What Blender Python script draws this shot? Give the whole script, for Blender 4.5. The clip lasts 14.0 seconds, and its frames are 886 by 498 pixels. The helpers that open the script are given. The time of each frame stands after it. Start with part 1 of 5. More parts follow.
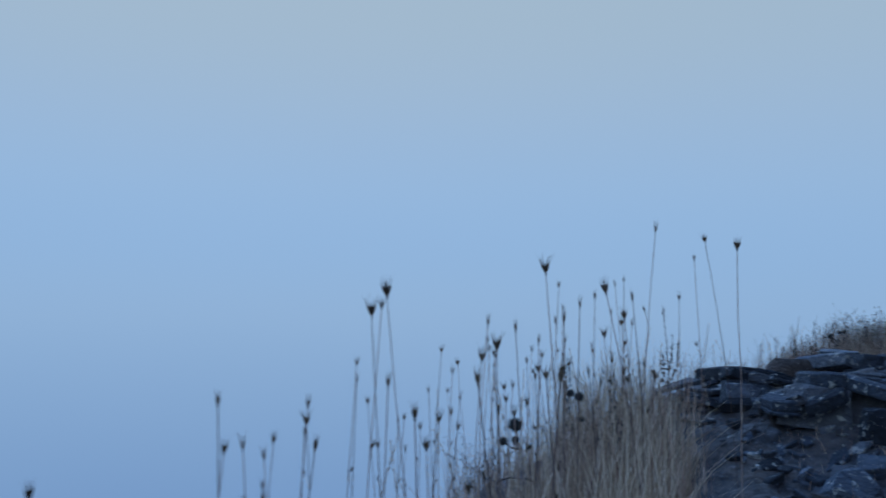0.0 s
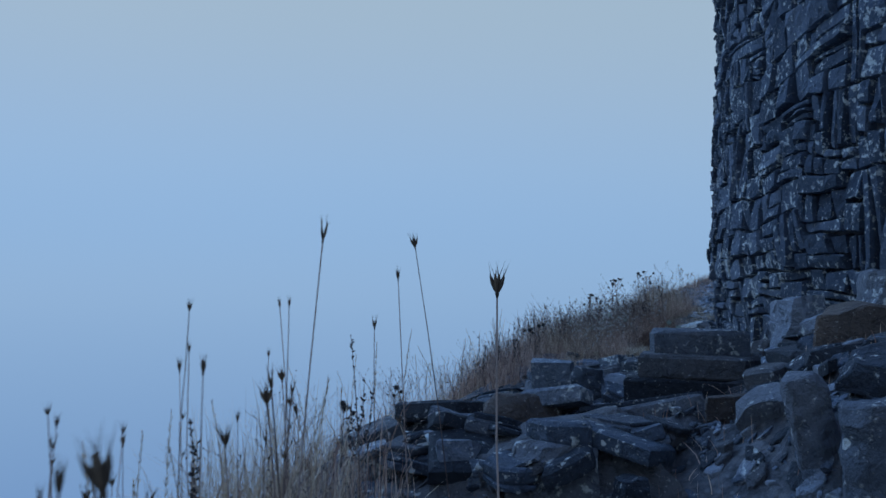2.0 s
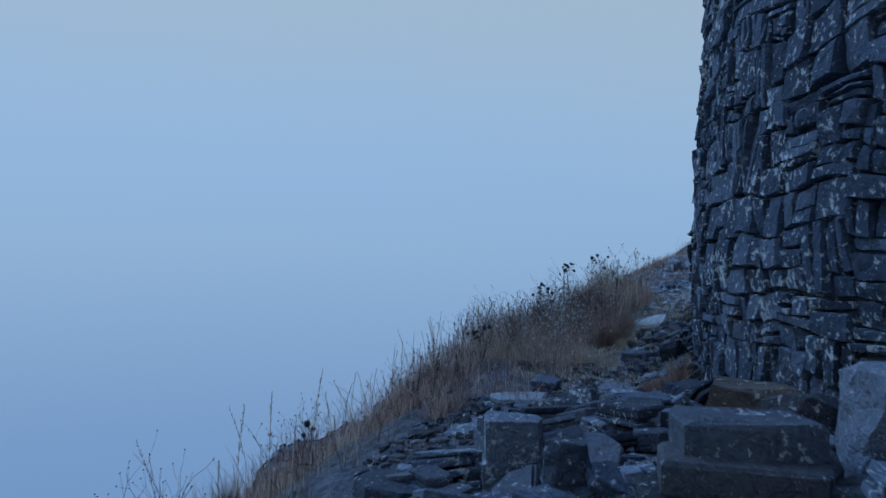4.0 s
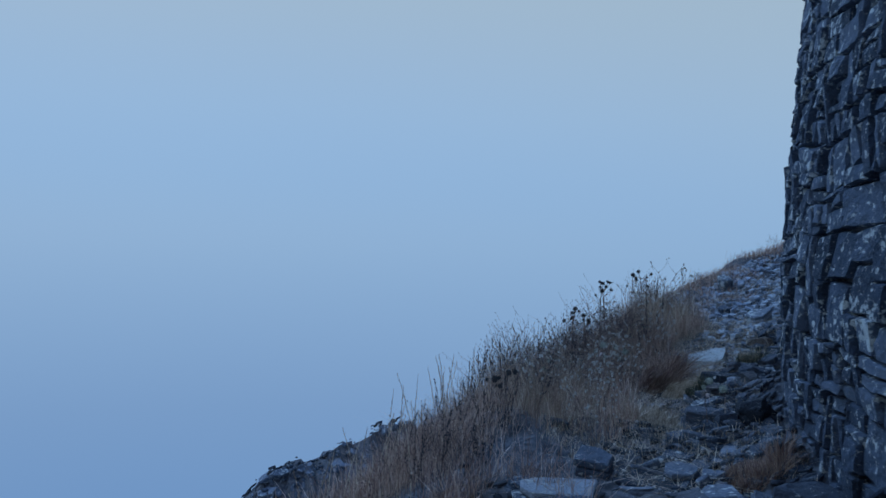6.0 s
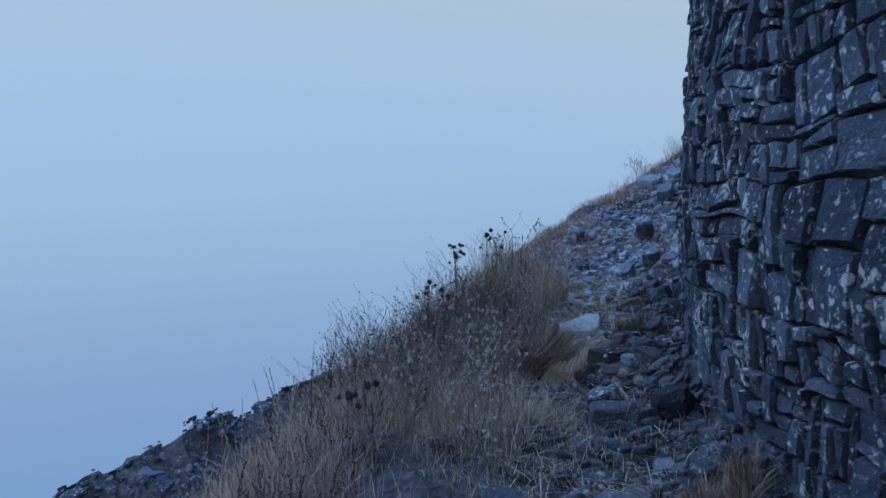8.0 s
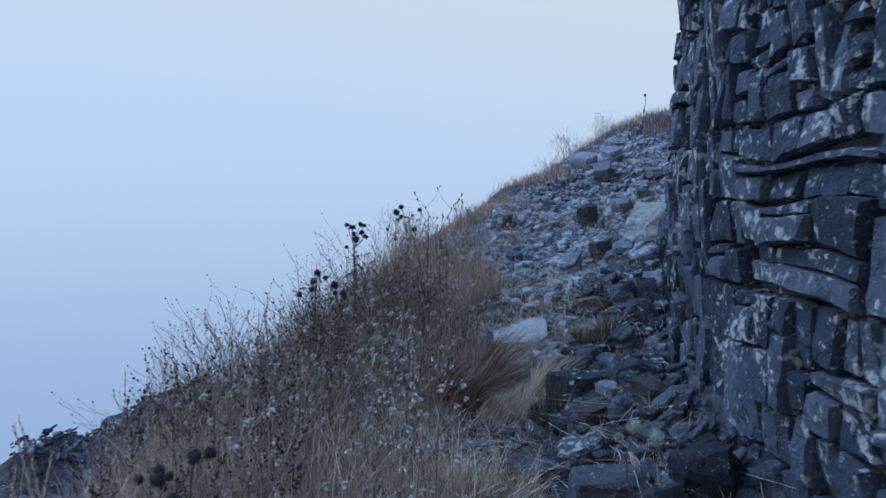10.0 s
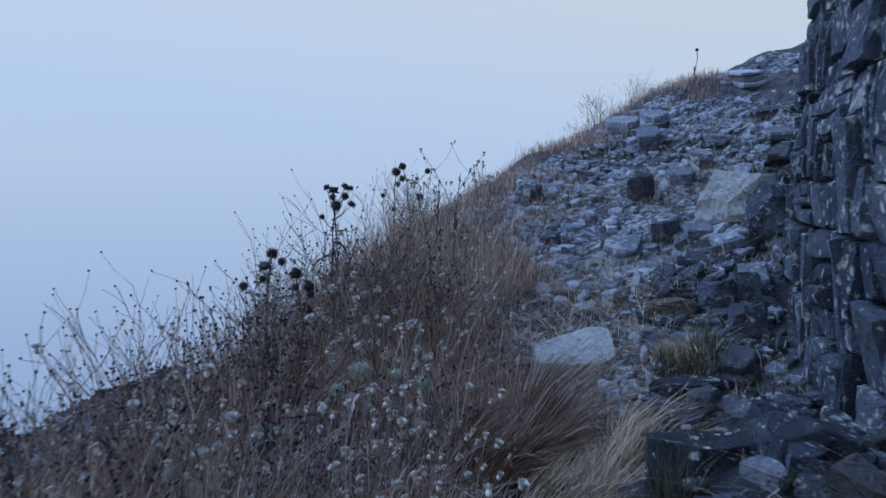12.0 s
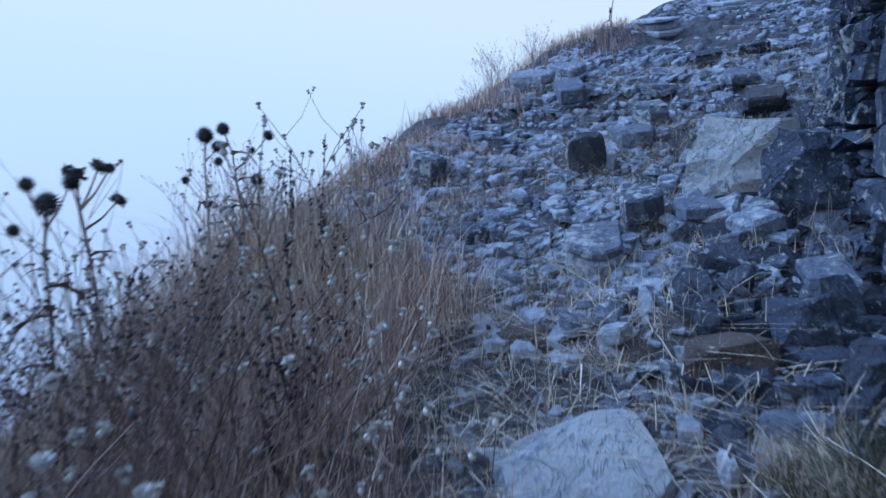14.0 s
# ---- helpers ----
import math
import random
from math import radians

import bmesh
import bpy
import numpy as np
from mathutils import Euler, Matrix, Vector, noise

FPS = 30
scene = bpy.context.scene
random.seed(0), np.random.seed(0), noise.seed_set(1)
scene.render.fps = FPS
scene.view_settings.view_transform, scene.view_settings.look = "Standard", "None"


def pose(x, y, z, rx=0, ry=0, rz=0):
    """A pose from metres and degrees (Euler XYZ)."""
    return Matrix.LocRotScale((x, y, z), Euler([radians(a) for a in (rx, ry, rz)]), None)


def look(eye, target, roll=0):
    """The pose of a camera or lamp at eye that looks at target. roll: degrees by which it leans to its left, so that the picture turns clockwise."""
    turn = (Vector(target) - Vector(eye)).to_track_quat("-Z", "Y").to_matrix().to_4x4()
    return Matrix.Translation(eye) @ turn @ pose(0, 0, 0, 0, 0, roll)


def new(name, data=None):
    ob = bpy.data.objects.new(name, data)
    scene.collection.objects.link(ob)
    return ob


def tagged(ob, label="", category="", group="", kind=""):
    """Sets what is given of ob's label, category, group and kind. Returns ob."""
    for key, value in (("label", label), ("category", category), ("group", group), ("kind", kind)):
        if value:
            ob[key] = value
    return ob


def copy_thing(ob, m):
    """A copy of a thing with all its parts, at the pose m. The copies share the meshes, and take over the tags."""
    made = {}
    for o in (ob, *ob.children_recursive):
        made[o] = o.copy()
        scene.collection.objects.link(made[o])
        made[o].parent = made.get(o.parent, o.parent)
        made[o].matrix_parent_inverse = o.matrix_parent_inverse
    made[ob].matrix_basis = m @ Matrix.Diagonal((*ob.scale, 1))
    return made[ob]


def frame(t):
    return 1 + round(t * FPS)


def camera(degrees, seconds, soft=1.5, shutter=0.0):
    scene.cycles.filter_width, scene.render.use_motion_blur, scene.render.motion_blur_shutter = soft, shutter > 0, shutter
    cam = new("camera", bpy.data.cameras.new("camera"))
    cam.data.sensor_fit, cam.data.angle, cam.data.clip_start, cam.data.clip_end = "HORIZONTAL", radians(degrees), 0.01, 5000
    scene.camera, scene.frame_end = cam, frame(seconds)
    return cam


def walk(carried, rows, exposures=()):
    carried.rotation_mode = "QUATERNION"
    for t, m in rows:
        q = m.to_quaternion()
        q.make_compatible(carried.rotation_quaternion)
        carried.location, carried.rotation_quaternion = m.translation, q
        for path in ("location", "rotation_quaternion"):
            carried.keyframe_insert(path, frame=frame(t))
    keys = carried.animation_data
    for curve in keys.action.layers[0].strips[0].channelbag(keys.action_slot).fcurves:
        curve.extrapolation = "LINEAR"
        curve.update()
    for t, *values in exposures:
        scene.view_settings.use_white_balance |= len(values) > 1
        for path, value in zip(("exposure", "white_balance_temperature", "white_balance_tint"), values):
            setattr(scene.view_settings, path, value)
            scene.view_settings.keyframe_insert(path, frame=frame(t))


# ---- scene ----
cam = camera(59.9, 14.0, soft=1.5, shutter=0.4)
METRES, EYE, TILT, LEAN, TURN = 10.0, 1.5, 5.5, -0.5, 0.0
ROWS = [
    (0.0, 0.0, 0.0, 0.0, 0.0, 0.0, -0.0),
    (0.5, 0.003, 0.0316, -0.0009, -7.84, -0.67, -0.18),
    (1.0, 0.0126, 0.0644, 0.0021, -14.76, -1.53, -0.66),
    (1.5, 0.0295, 0.0938, 0.0097, -17.9, -1.34, -0.41),
    (2.0, 0.0401, 0.1257, 0.0072, -21.68, -1.49, -1.09),
    (4.5, 0.1104, 0.2783, 0.0332, -26.92, -4.93, -2.31),
    (5.0, 0.1314, 0.3156, 0.0333, -27.32, -4.94, -2.19),
    (5.5, 0.1437, 0.3441, 0.0306, -27.15, -5.08, -2.2),
    (6.0, 0.1508, 0.3719, 0.0347, -25.72, -5.11, -3.57),
    (6.5, 0.159, 0.3938, 0.0291, -25.82, -9.37, -1.91),
    (7.0, 0.1795, 0.4283, 0.0371, -31.34, -10.8, -0.92),
    (7.5, 0.1889, 0.4651, 0.0297, -37.9, -8.72, -1.63),
    (8.0, 0.2022, 0.4938, 0.0308, -40.07, -7.93, -1.65),
    (10.5, 0.3241, 0.6341, -0.0046, -48.26, -8.36, -4.07),
    (11.0, 0.3416, 0.6533, -0.0083, -47.31, -8.77, -4.95),
    (11.5, 0.3689, 0.6764, -0.0054, -45.94, -9.46, -5.07),
    (12.0, 0.3982, 0.7082, -0.0214, -47.59, -9.39, -5.3),
    (12.5, 0.4248, 0.7314, -0.0255, -48.8, -9.53, -5.12),
    (13.0, 0.4573, 0.7515, -0.0264, -50.02, -10.28, -4.07),
    (13.5, 0.4834, 0.7804, -0.0389, -53.66, -10.28, -3.36),
    (14.0, 0.5172, 0.8078, -0.0395, -57.18, -9.5, -2.85),
]
EXPOSURES = [(0.0, 0.0, 6350, 11), (6.0, 0.0, 6450, 10), (7.5, 0.17, 6800, 12), (8.2, 0.24, 6900, 13), (10.5, 0.62, 7700, 21), (12.0, 0.45, 7600, 21), (12.5, 0.45, 7600, 21), (13.0, 0.72, 7500, 21), (13.5, 0.9, 7250, 21), (14.0, 0.84, 6900, 20)]
walk(cam, [(t, pose(0, 0, EYE, TILT, LEAN, TURN) @ pose(METRES * x, METRES * y, METRES * z, 90 + pitch, roll, yaw)) for t, x, y, z, yaw, pitch, roll in ROWS], EXPOSURES)

# ---- fog sky and a veiled low sun ----
world = bpy.data.worlds.new("foggy_dusk")
scene.world = world
world.use_nodes = True
wn = world.node_tree.nodes
wl = world.node_tree.links
wn.clear()
w_out = wn.new("ShaderNodeOutputWorld")
w_sky = wn.new("ShaderNodeTexSky")
w_sky.sky_type = "NISHITA"
w_sky.sun_disc = False
w_sky.sun_elevation = radians(44)
w_sky.sun_rotation = radians(-13)
w_co = wn.new("ShaderNodeTexCoord")
w_sep = wn.new("ShaderNodeSeparateXYZ")
w_map = wn.new("ShaderNodeMapRange")
w_map.inputs["From Min"].default_value = -0.5
w_map.inputs["From Max"].default_value = 1.0
w_ramp = wn.new("ShaderNodeValToRGB")
els = w_ramp.color_ramp.elements
els[0].position, els[0].color = 0.0, (0.12, 0.27, 0.56, 1)
els[1].position, els[1].color = 1.0, (0.20, 0.43, 1.0, 1)
for at, col in ((0.20, (0.20, 0.35, 0.60, 1)), (0.333, (0.275, 0.45, 0.69, 1)), (0.447, (0.295, 0.485, 0.75, 1)), (0.62, (0.30, 0.49, 0.80, 1)), (0.75, (0.29, 0.49, 0.95, 1))):
    e = els.new(at)
    e.color = col


def w_math(op, a, b):
    n = wn.new("ShaderNodeMath")
    n.operation = op
    for sock, v in ((n.inputs[0], a), (n.inputs[1], b)):
        if hasattr(v, "links"):
            wl.new(v, sock)
        else:
            sock.default_value = v
    return n.outputs[0]


def w_ease(v, lo, hi, a, b):
    n = wn.new("ShaderNodeMapRange")
    n.interpolation_type = "SMOOTHSTEP"
    for key, x in (("From Min", lo), ("From Max", hi), ("To Min", a), ("To Max", b)):
        n.inputs[key].default_value = x
    wl.new(v, n.inputs["Value"])
    return n.outputs["Result"]


# the fog is warmer and paler above and towards the hidden sunrise, beyond the tower
w_dot = wn.new("ShaderNodeVectorMath")
w_dot.operation = "DOT_PRODUCT"
w_dot.inputs[1].default_value = (0.985, 0.174, 0.0)
wl.new(w_co.outputs["Generated"], w_dot.inputs[0])
wl.new(w_co.outputs["Generated"], w_sep.inputs[0])
w_east = w_math("POWER", w_math("MAXIMUM", w_dot.outputs["Value"], 0.0), 4.0)
w_rise = w_math("ADD", w_sep.outputs["Z"], w_math("MULTIPLY", w_east, 0.12))
w_glow = w_math("MULTIPLY", w_ease(w_rise, 0.07, 0.41, 0.0, 1.0), w_ease(w_sep.outputs["Z"], 0.4, 0.8, 1.0, 0.0))
w_mix = wn.new("ShaderNodeMix")
w_mix.data_type = "RGBA"
w_mix.inputs[7].default_value = (0.375, 0.505, 0.625, 1)
wl.new(w_glow, w_mix.inputs[0])
wl.new(w_ramp.outputs["Color"], w_mix.inputs[6])
w_fog = wn.new("ShaderNodeBackground")
w_fog.inputs["Strength"].default_value = 0.97
w_clear = wn.new("ShaderNodeBackground")
w_clear.inputs["Strength"].default_value = 0.05
w_add = wn.new("ShaderNodeMixShader")
w_add.inputs[0].default_value = 0.04
wl.new(w_sep.outputs["Z"], w_map.inputs["Value"])
wl.new(w_map.outputs["Result"], w_ramp.inputs["Fac"])
wl.new(w_mix.outputs[2], w_fog.inputs["Color"])
wl.new(w_sky.outputs["Color"], w_clear.inputs["Color"])
wl.new(w_fog.outputs[0], w_add.inputs[1])
wl.new(w_clear.outputs[0], w_add.inputs[2])
wl.new(w_add.outputs[0], w_out.inputs["Surface"])

sun_data = bpy.data.lights.new("sun", "SUN")
sun_data.energy = 2.2
sun_data.angle = radians(40)
sun_data.color = (0.26, 0.53, 1.0)
sun = new("sun", sun_data)
sun.matrix_world = look((-6, 26, 26), (0, 0, 0))


# ---- materials ----
def shade(name):
    m = bpy.data.materials.new(name)
    m.use_nodes = True
    nt = m.node_tree
    bsdf = nt.nodes["Principled BSDF"]
    bsdf.inputs["Specular IOR Level"].default_value = 0.25
    return m, nt.nodes, nt.links, bsdf


def noise_node(n, l, pos, scale, detail=6.0, rough=0.6, dist=0.0):
    t = n.new("ShaderNodeTexNoise")
    t.inputs["Scale"].default_value = scale
    t.inputs["Detail"].default_value = detail
    t.inputs["Roughness"].default_value = rough
    t.inputs["Distortion"].default_value = dist
    l.new(pos, t.inputs["Vector"])
    return t.outputs["Fac"]


def ramp_node(n, l, fac, stops):
    r = n.new("ShaderNodeValToRGB")
    e = r.color_ramp.elements
    e[0].position, e[0].color = stops[0][0], (*stops[0][1], 1)
    e[1].position, e[1].color = stops[-1][0], (*stops[-1][1], 1)
    for at, col in stops[1:-1]:
        x = e.new(at)
        x.color = (*col, 1)
    l.new(fac, r.inputs["Fac"])
    return r.outputs["Color"]


def grey(v):
    return (v, v, v)


def mix_node(n, l, fac, a, b, blend="MIX"):
    m = n.new("ShaderNodeMix")
    m.data_type, m.blend_type = "RGBA", blend
    if hasattr(fac, "links"):
        l.new(fac, m.inputs[0])
    else:
        m.inputs[0].default_value = fac
    for sock, v in ((m.inputs[6], a), (m.inputs[7], b)):
        if hasattr(v, "links"):
            l.new(v, sock)
        else:
            sock.default_value = (*v, 1)
    return m.outputs[2]


def math_node(n, l, op, a, b):
    m = n.new("ShaderNodeMath")
    m.operation = op
    for sock, v in ((m.inputs[0], a), (m.inputs[1], b)):
        if hasattr(v, "links"):
            l.new(v, sock)
        else:
            sock.default_value = v
    return m.outputs[0]


def bump_node(n, l, bsdf, height, strength, distance):
    b = n.new("ShaderNodeBump")
    b.inputs["Strength"].default_value = strength
    b.inputs["Distance"].default_value = distance
    l.new(height, b.inputs["Height"])
    l.new(b.outputs["Normal"], bsdf.inputs["Normal"])


def piece_random(n, l):
    """One number a piece: for pieces that are objects and for pieces joined in a mesh."""
    oi = n.new("ShaderNodeObjectInfo")
    ge = n.new("ShaderNodeNewGeometry")
    return math_node(n, l, "FRACT", math_node(n, l, "ADD", oi.outputs["Random"], ge.outputs["Random Per Island"]), 0.0)


def stone_material(name, dark, mid, light, lichen, lichen_scale=20.0, rust=0.15):
    m, n, l, bsdf = shade(name)
    pos = n.new("ShaderNodeNewGeometry").outputs["Position"]
    rnd = piece_random(n, l)
    big = noise_node(n, l, pos, 2.6, 4)
    fine = noise_node(n, l, pos, 34, 8, 0.7)
    tone = math_node(n, l, "ADD", math_node(n, l, "MULTIPLY", rnd, 0.55), math_node(n, l, "MULTIPLY", fine, 0.5))
    col = ramp_node(n, l, tone, [(0.15, dark), (0.5, mid), (0.85, light)])
    warm = ramp_node(n, l, math_node(n, l, "MULTIPLY", big, math_node(n, l, "ADD", rnd, 0.3)), [(0.42, grey(0)), (0.62, grey(rust))])
    col = mix_node(n, l, warm, col, (0.20, 0.15, 0.12))
    # pale crusts of lichen in rounded patches
    patch = noise_node(n, l, pos, lichen_scale, 6, 0.62, 0.3)
    where = noise_node(n, l, pos, 3.4, 3)
    crust = math_node(n, l, "ADD", math_node(n, l, "MULTIPLY", patch, 0.75), math_node(n, l, "MULTIPLY", where, 0.35))
    crust = ramp_node(n, l, crust, [(0.70 - lichen, grey(0)), (0.76 - lichen, grey(0.85))])
    broad = noise_node(n, l, pos, 5.5, 5, 0.6, 0.4)
    crust = mix_node(n, l, 1.0, crust, ramp_node(n, l, broad, [(0.80 - lichen * 0.5, grey(0)), (0.84 - lichen * 0.5, grey(0.8))]), "LIGHTEN")
    # round thalli in loose clusters
    vor = n.new("ShaderNodeTexVoronoi")
    vor.inputs["Scale"].default_value = 19
    stray = n.new("ShaderNodeVectorMath")
    stray.operation = "MULTIPLY_ADD"
    stray.inputs[1].default_value = (0.03, 0.03, 0.03)
    blot = n.new("ShaderNodeTexNoise")
    blot.inputs["Scale"].default_value = 30
    l.new(pos, blot.inputs["Vector"])
    l.new(blot.outputs["Color"], stray.inputs[0])
    l.new(pos, stray.inputs[2])
    l.new(stray.outputs[0], vor.inputs["Vector"])
    one = n.new("ShaderNodeSeparateColor")
    l.new(vor.outputs["Color"], one.inputs[0])
    near = ramp_node(n, l, noise_node(n, l, pos, 1.9, 3), [(0.53 - lichen * 0.5, grey(0.05)), (0.69 - lichen * 0.5, grey(0.60))])
    reach = math_node(n, l, "MULTIPLY", math_node(n, l, "MULTIPLY", one.outputs[0], one.outputs[1]), near)
    spot = ramp_node(n, l, math_node(n, l, "SUBTRACT", reach, vor.outputs["Distance"]), [(0.0, grey(0)), (0.05, grey(0.9))])
    crust = mix_node(n, l, 1.0, crust, spot, "LIGHTEN")
    speck = noise_node(n, l, pos, 70, 2)
    speck = ramp_node(n, l, speck, [(0.66, grey(0)), (0.70, grey(0.55))])
    pale = mix_node(n, l, fine, (0.34, 0.36, 0.35), (0.66, 0.67, 0.64))
    col = mix_node(n, l, crust, col, pale)
    col = mix_node(n, l, math_node(n, l, "MULTIPLY", speck, 0.7), col, (0.42, 0.44, 0.43))
    # fine dark fissures
    seam = math_node(n, l, "ABSOLUTE", math_node(n, l, "SUBTRACT", noise_node(n, l, pos, 7.0, 5, 0.6, 0.8), 0.5), 0.0)
    seam = ramp_node(n, l, seam, [(0.006, grey(1)), (0.022, grey(0))])
    col = mix_node(n, l, math_node(n, l, "MULTIPLY", seam, 0.22), col, (0.010, 0.012, 0.016))
    l.new(col, bsdf.inputs["Base Color"])
    bsdf.inputs["Roughness"].default_value = 0.85
    h = math_node(n, l, "ADD", math_node(n, l, "MULTIPLY", fine, 1.4), math_node(n, l, "MULTIPLY", noise_node(n, l, pos, 130, 4), 0.5))
    h = math_node(n, l, "SUBTRACT", h, math_node(n, l, "MULTIPLY", seam, 0.3))
    h = math_node(n, l, "ADD", h, math_node(n, l, "MULTIPLY", noise_node(n, l, pos, 11, 5, 0.65, 0.5), 2.4))
    bump_node(n, l, bsdf, h, 1.0, 0.014)
    return m


def blade_material(name, stops, scale=1.1):
    """Dry stalks and blades: colour by the piece, with a drift over the ground."""
    m, n, l, bsdf = shade(name)
    pos = n.new("ShaderNodeNewGeometry").outputs["Position"]
    rnd = piece_random(n, l)
    drift = noise_node(n, l, pos, scale, 3)
    tone = math_node(n, l, "ADD", math_node(n, l, "MULTIPLY", rnd, 0.5), math_node(n, l, "MULTIPLY", drift, 0.5))
    col = ramp_node(n, l, tone, stops)
    l.new(col, bsdf.inputs["Base Color"])
    bsdf.inputs["Roughness"].default_value = 0.7
    return m


def soil_material():
    m, n, l, bsdf = shade("stony_soil")
    pos = n.new("ShaderNodeNewGeometry").outputs["Position"]
    big = noise_node(n, l, pos, 0.9, 5)
    mid = noise_node(n, l, pos, 9, 8, 0.7)
    fine = noise_node(n, l, pos, 60, 6, 0.7)
    vor = n.new("ShaderNodeTexVoronoi")
    vor.inputs["Scale"].default_value = 26
    l.new(pos, vor.inputs["Vector"])
    col = ramp_node(n, l, mid, [(0.28, (0.020, 0.021, 0.026)), (0.5, (0.075, 0.078, 0.089)), (0.72, (0.19, 0.20, 0.225))])
    straw = ramp_node(n, l, math_node(n, l, "MULTIPLY", big, mid), [(0.22, grey(0)), (0.38, grey(0.6))])
    col = mix_node(n, l, straw, col, (0.12, 0.085, 0.06))
    chip = ramp_node(n, l, vor.outputs["Distance"], [(0.12, grey(0.55)), (0.30, grey(0))])
    chipc = mix_node(n, l, fine, (0.06, 0.065, 0.075), (0.22, 0.23, 0.25))
    col = mix_node(n, l, chip, col, chipc)
    l.new(col, bsdf.inputs["Base Color"])
    bsdf.inputs["Roughness"].default_value = 0.95
    h = math_node(n, l, "ADD", mid, math_node(n, l, "MULTIPLY", fine, 0.5))
    h = math_node(n, l, "SUBTRACT", h, math_node(n, l, "MULTIPLY", vor.outputs["Distance"], 0.6))
    bump_node(n, l, bsdf, h, 0.9, 0.03)
    return m


SOIL = soil_material()
TOWER_STONE = stone_material("tower_stone", (0.018, 0.025, 0.040), (0.050, 0.066, 0.098), (0.105, 0.130, 0.175), 0.10, 26.0, 0.05)
SLATE = stone_material("weathered_slate", (0.022, 0.030, 0.045), (0.080, 0.100, 0.136), (0.21, 0.245, 0.30), 0.085, 30.0, 0.15)
SCREE_SLATE = stone_material("pale_scree_slate", (0.090, 0.110, 0.142), (0.245, 0.285, 0.345), (0.52, 0.57, 0.63), 0.11, 34.0, 0.08)
PALE_SLATE = stone_material("lichened_slate", (0.050, 0.062, 0.082), (0.145, 0.168, 0.205), (0.32, 0.355, 0.40), 0.13, 30.0, 0.10)
CRUSTED_SLATE = stone_material("white_crusted_slate", (0.12, 0.14, 0.17), (0.30, 0.335, 0.385), (0.52, 0.56, 0.61), 0.25, 24.0, 0.05)
DARK_STONE = stone_material("dark_rubble", (0.011, 0.014, 0.021), (0.034, 0.039, 0.050), (0.088, 0.095, 0.11), 0.05, 22.0, 0.15)
MID_STONE = stone_material("grey_slate", (0.014, 0.018, 0.027), (0.048, 0.058, 0.078), (0.125, 0.142, 0.172), 0.07, 28.0, 0.12)
RUSTY_STONE = stone_material("rusty_stone", (0.020, 0.018, 0.020), (0.070, 0.055, 0.050), (0.16, 0.125, 0.105), 0.05, 22.0, 0.6)
STRAW = blade_material("dry_straw", [(0.25, (0.20, 0.142, 0.104)), (0.48, (0.45, 0.34, 0.245)), (0.70, (0.74, 0.63, 0.49))])
RUSSET = blade_material("russet_grass", [(0.25, (0.17, 0.096, 0.080)), (0.48, (0.45, 0.298, 0.240)), (0.70, (0.72, 0.555, 0.44))])
RUST = blade_material("rust_grass", [(0.25, (0.11, 0.056, 0.042)), (0.5, (0.24, 0.148, 0.115)), (0.75, (0.42, 0.30, 0.23))])
GREEN = blade_material("faded_green", [(0.2, (0.030, 0.036, 0.022)), (0.5, (0.070, 0.074, 0.046)), (0.8, (0.17, 0.155, 0.10))])
TWIG = blade_material("grey_twig", [(0.25, (0.075, 0.052, 0.048)), (0.5, (0.19, 0.135, 0.12)), (0.75, (0.38, 0.29, 0.25))])
DARK_HEAD = blade_material("dark_seed_head", [(0.2, (0.014, 0.015, 0.019)), (0.5, (0.028, 0.028, 0.033)), (0.8, (0.06, 0.055, 0.055))], 30)
GREY_HEAD = blade_material("grey_thistle_head", [(0.2, (0.13, 0.15, 0.125)), (0.5, (0.30, 0.34, 0.29)), (0.8, (0.52, 0.56, 0.49))], 40)
PALE_HEAD = blade_material("pale_bracts", [(0.2, (0.32, 0.30, 0.27)), (0.5, (0.52, 0.50, 0.46)), (0.8, (0.72, 0.70, 0.66))], 30)
SPIKE = blade_material("goatgrass_spike", [(0.2, (0.035, 0.025, 0.020)), (0.5, (0.075, 0.052, 0.036)), (0.8, (0.15, 0.105, 0.068))], 20)


# ---- the lie of the land ----
CREST = [(-1.3, -60), (-1.0, -3), (-0.75, 0), (-0.35, 2), (0.65, 4), (1.5, 5.5), (2.7, 7.0), (3.9, 8.2), (5.9, 9.75), (8.2, 10.6), (9.7, 10.9), (11.0, 11.1), (14, 10.6), (60, 4)]
TOWER_X, TOWER_Y, TOWER_R = 9.21, 2.94, 5.54


def crest_distance(x, y):
    """Metres beyond the crest of the hill (minus: on the tower's side)."""
    best = np.full(np.shape(x), 1e9)
    sign = np.ones(np.shape(x))
    for (ax, ay), (bx, by) in zip(CREST, CREST[1:]):
        dx, dy = bx - ax, by - ay
        t = np.clip(((x - ax) * dx + (y - ay) * dy) / (dx * dx + dy * dy), 0, 1)
        ex, ey = x - ax - t * dx, y - ay - t * dy
        d = np.hypot(ex, ey)
        s = np.where(dx * ey - dy * ex > 0, 1.0, -1.0)
        sign = np.where(d < best, s, sign)
        best = np.minimum(best, d)
    return best * sign


def step(a, b, v):
    t = np.clip((v - a) / (b - a), 0, 1)
    return t * t * (3 - 2 * t)


def smooth_max(a, b, k):
    return 0.5 * (a + b + np.sqrt((a - b) ** 2 + k * k))


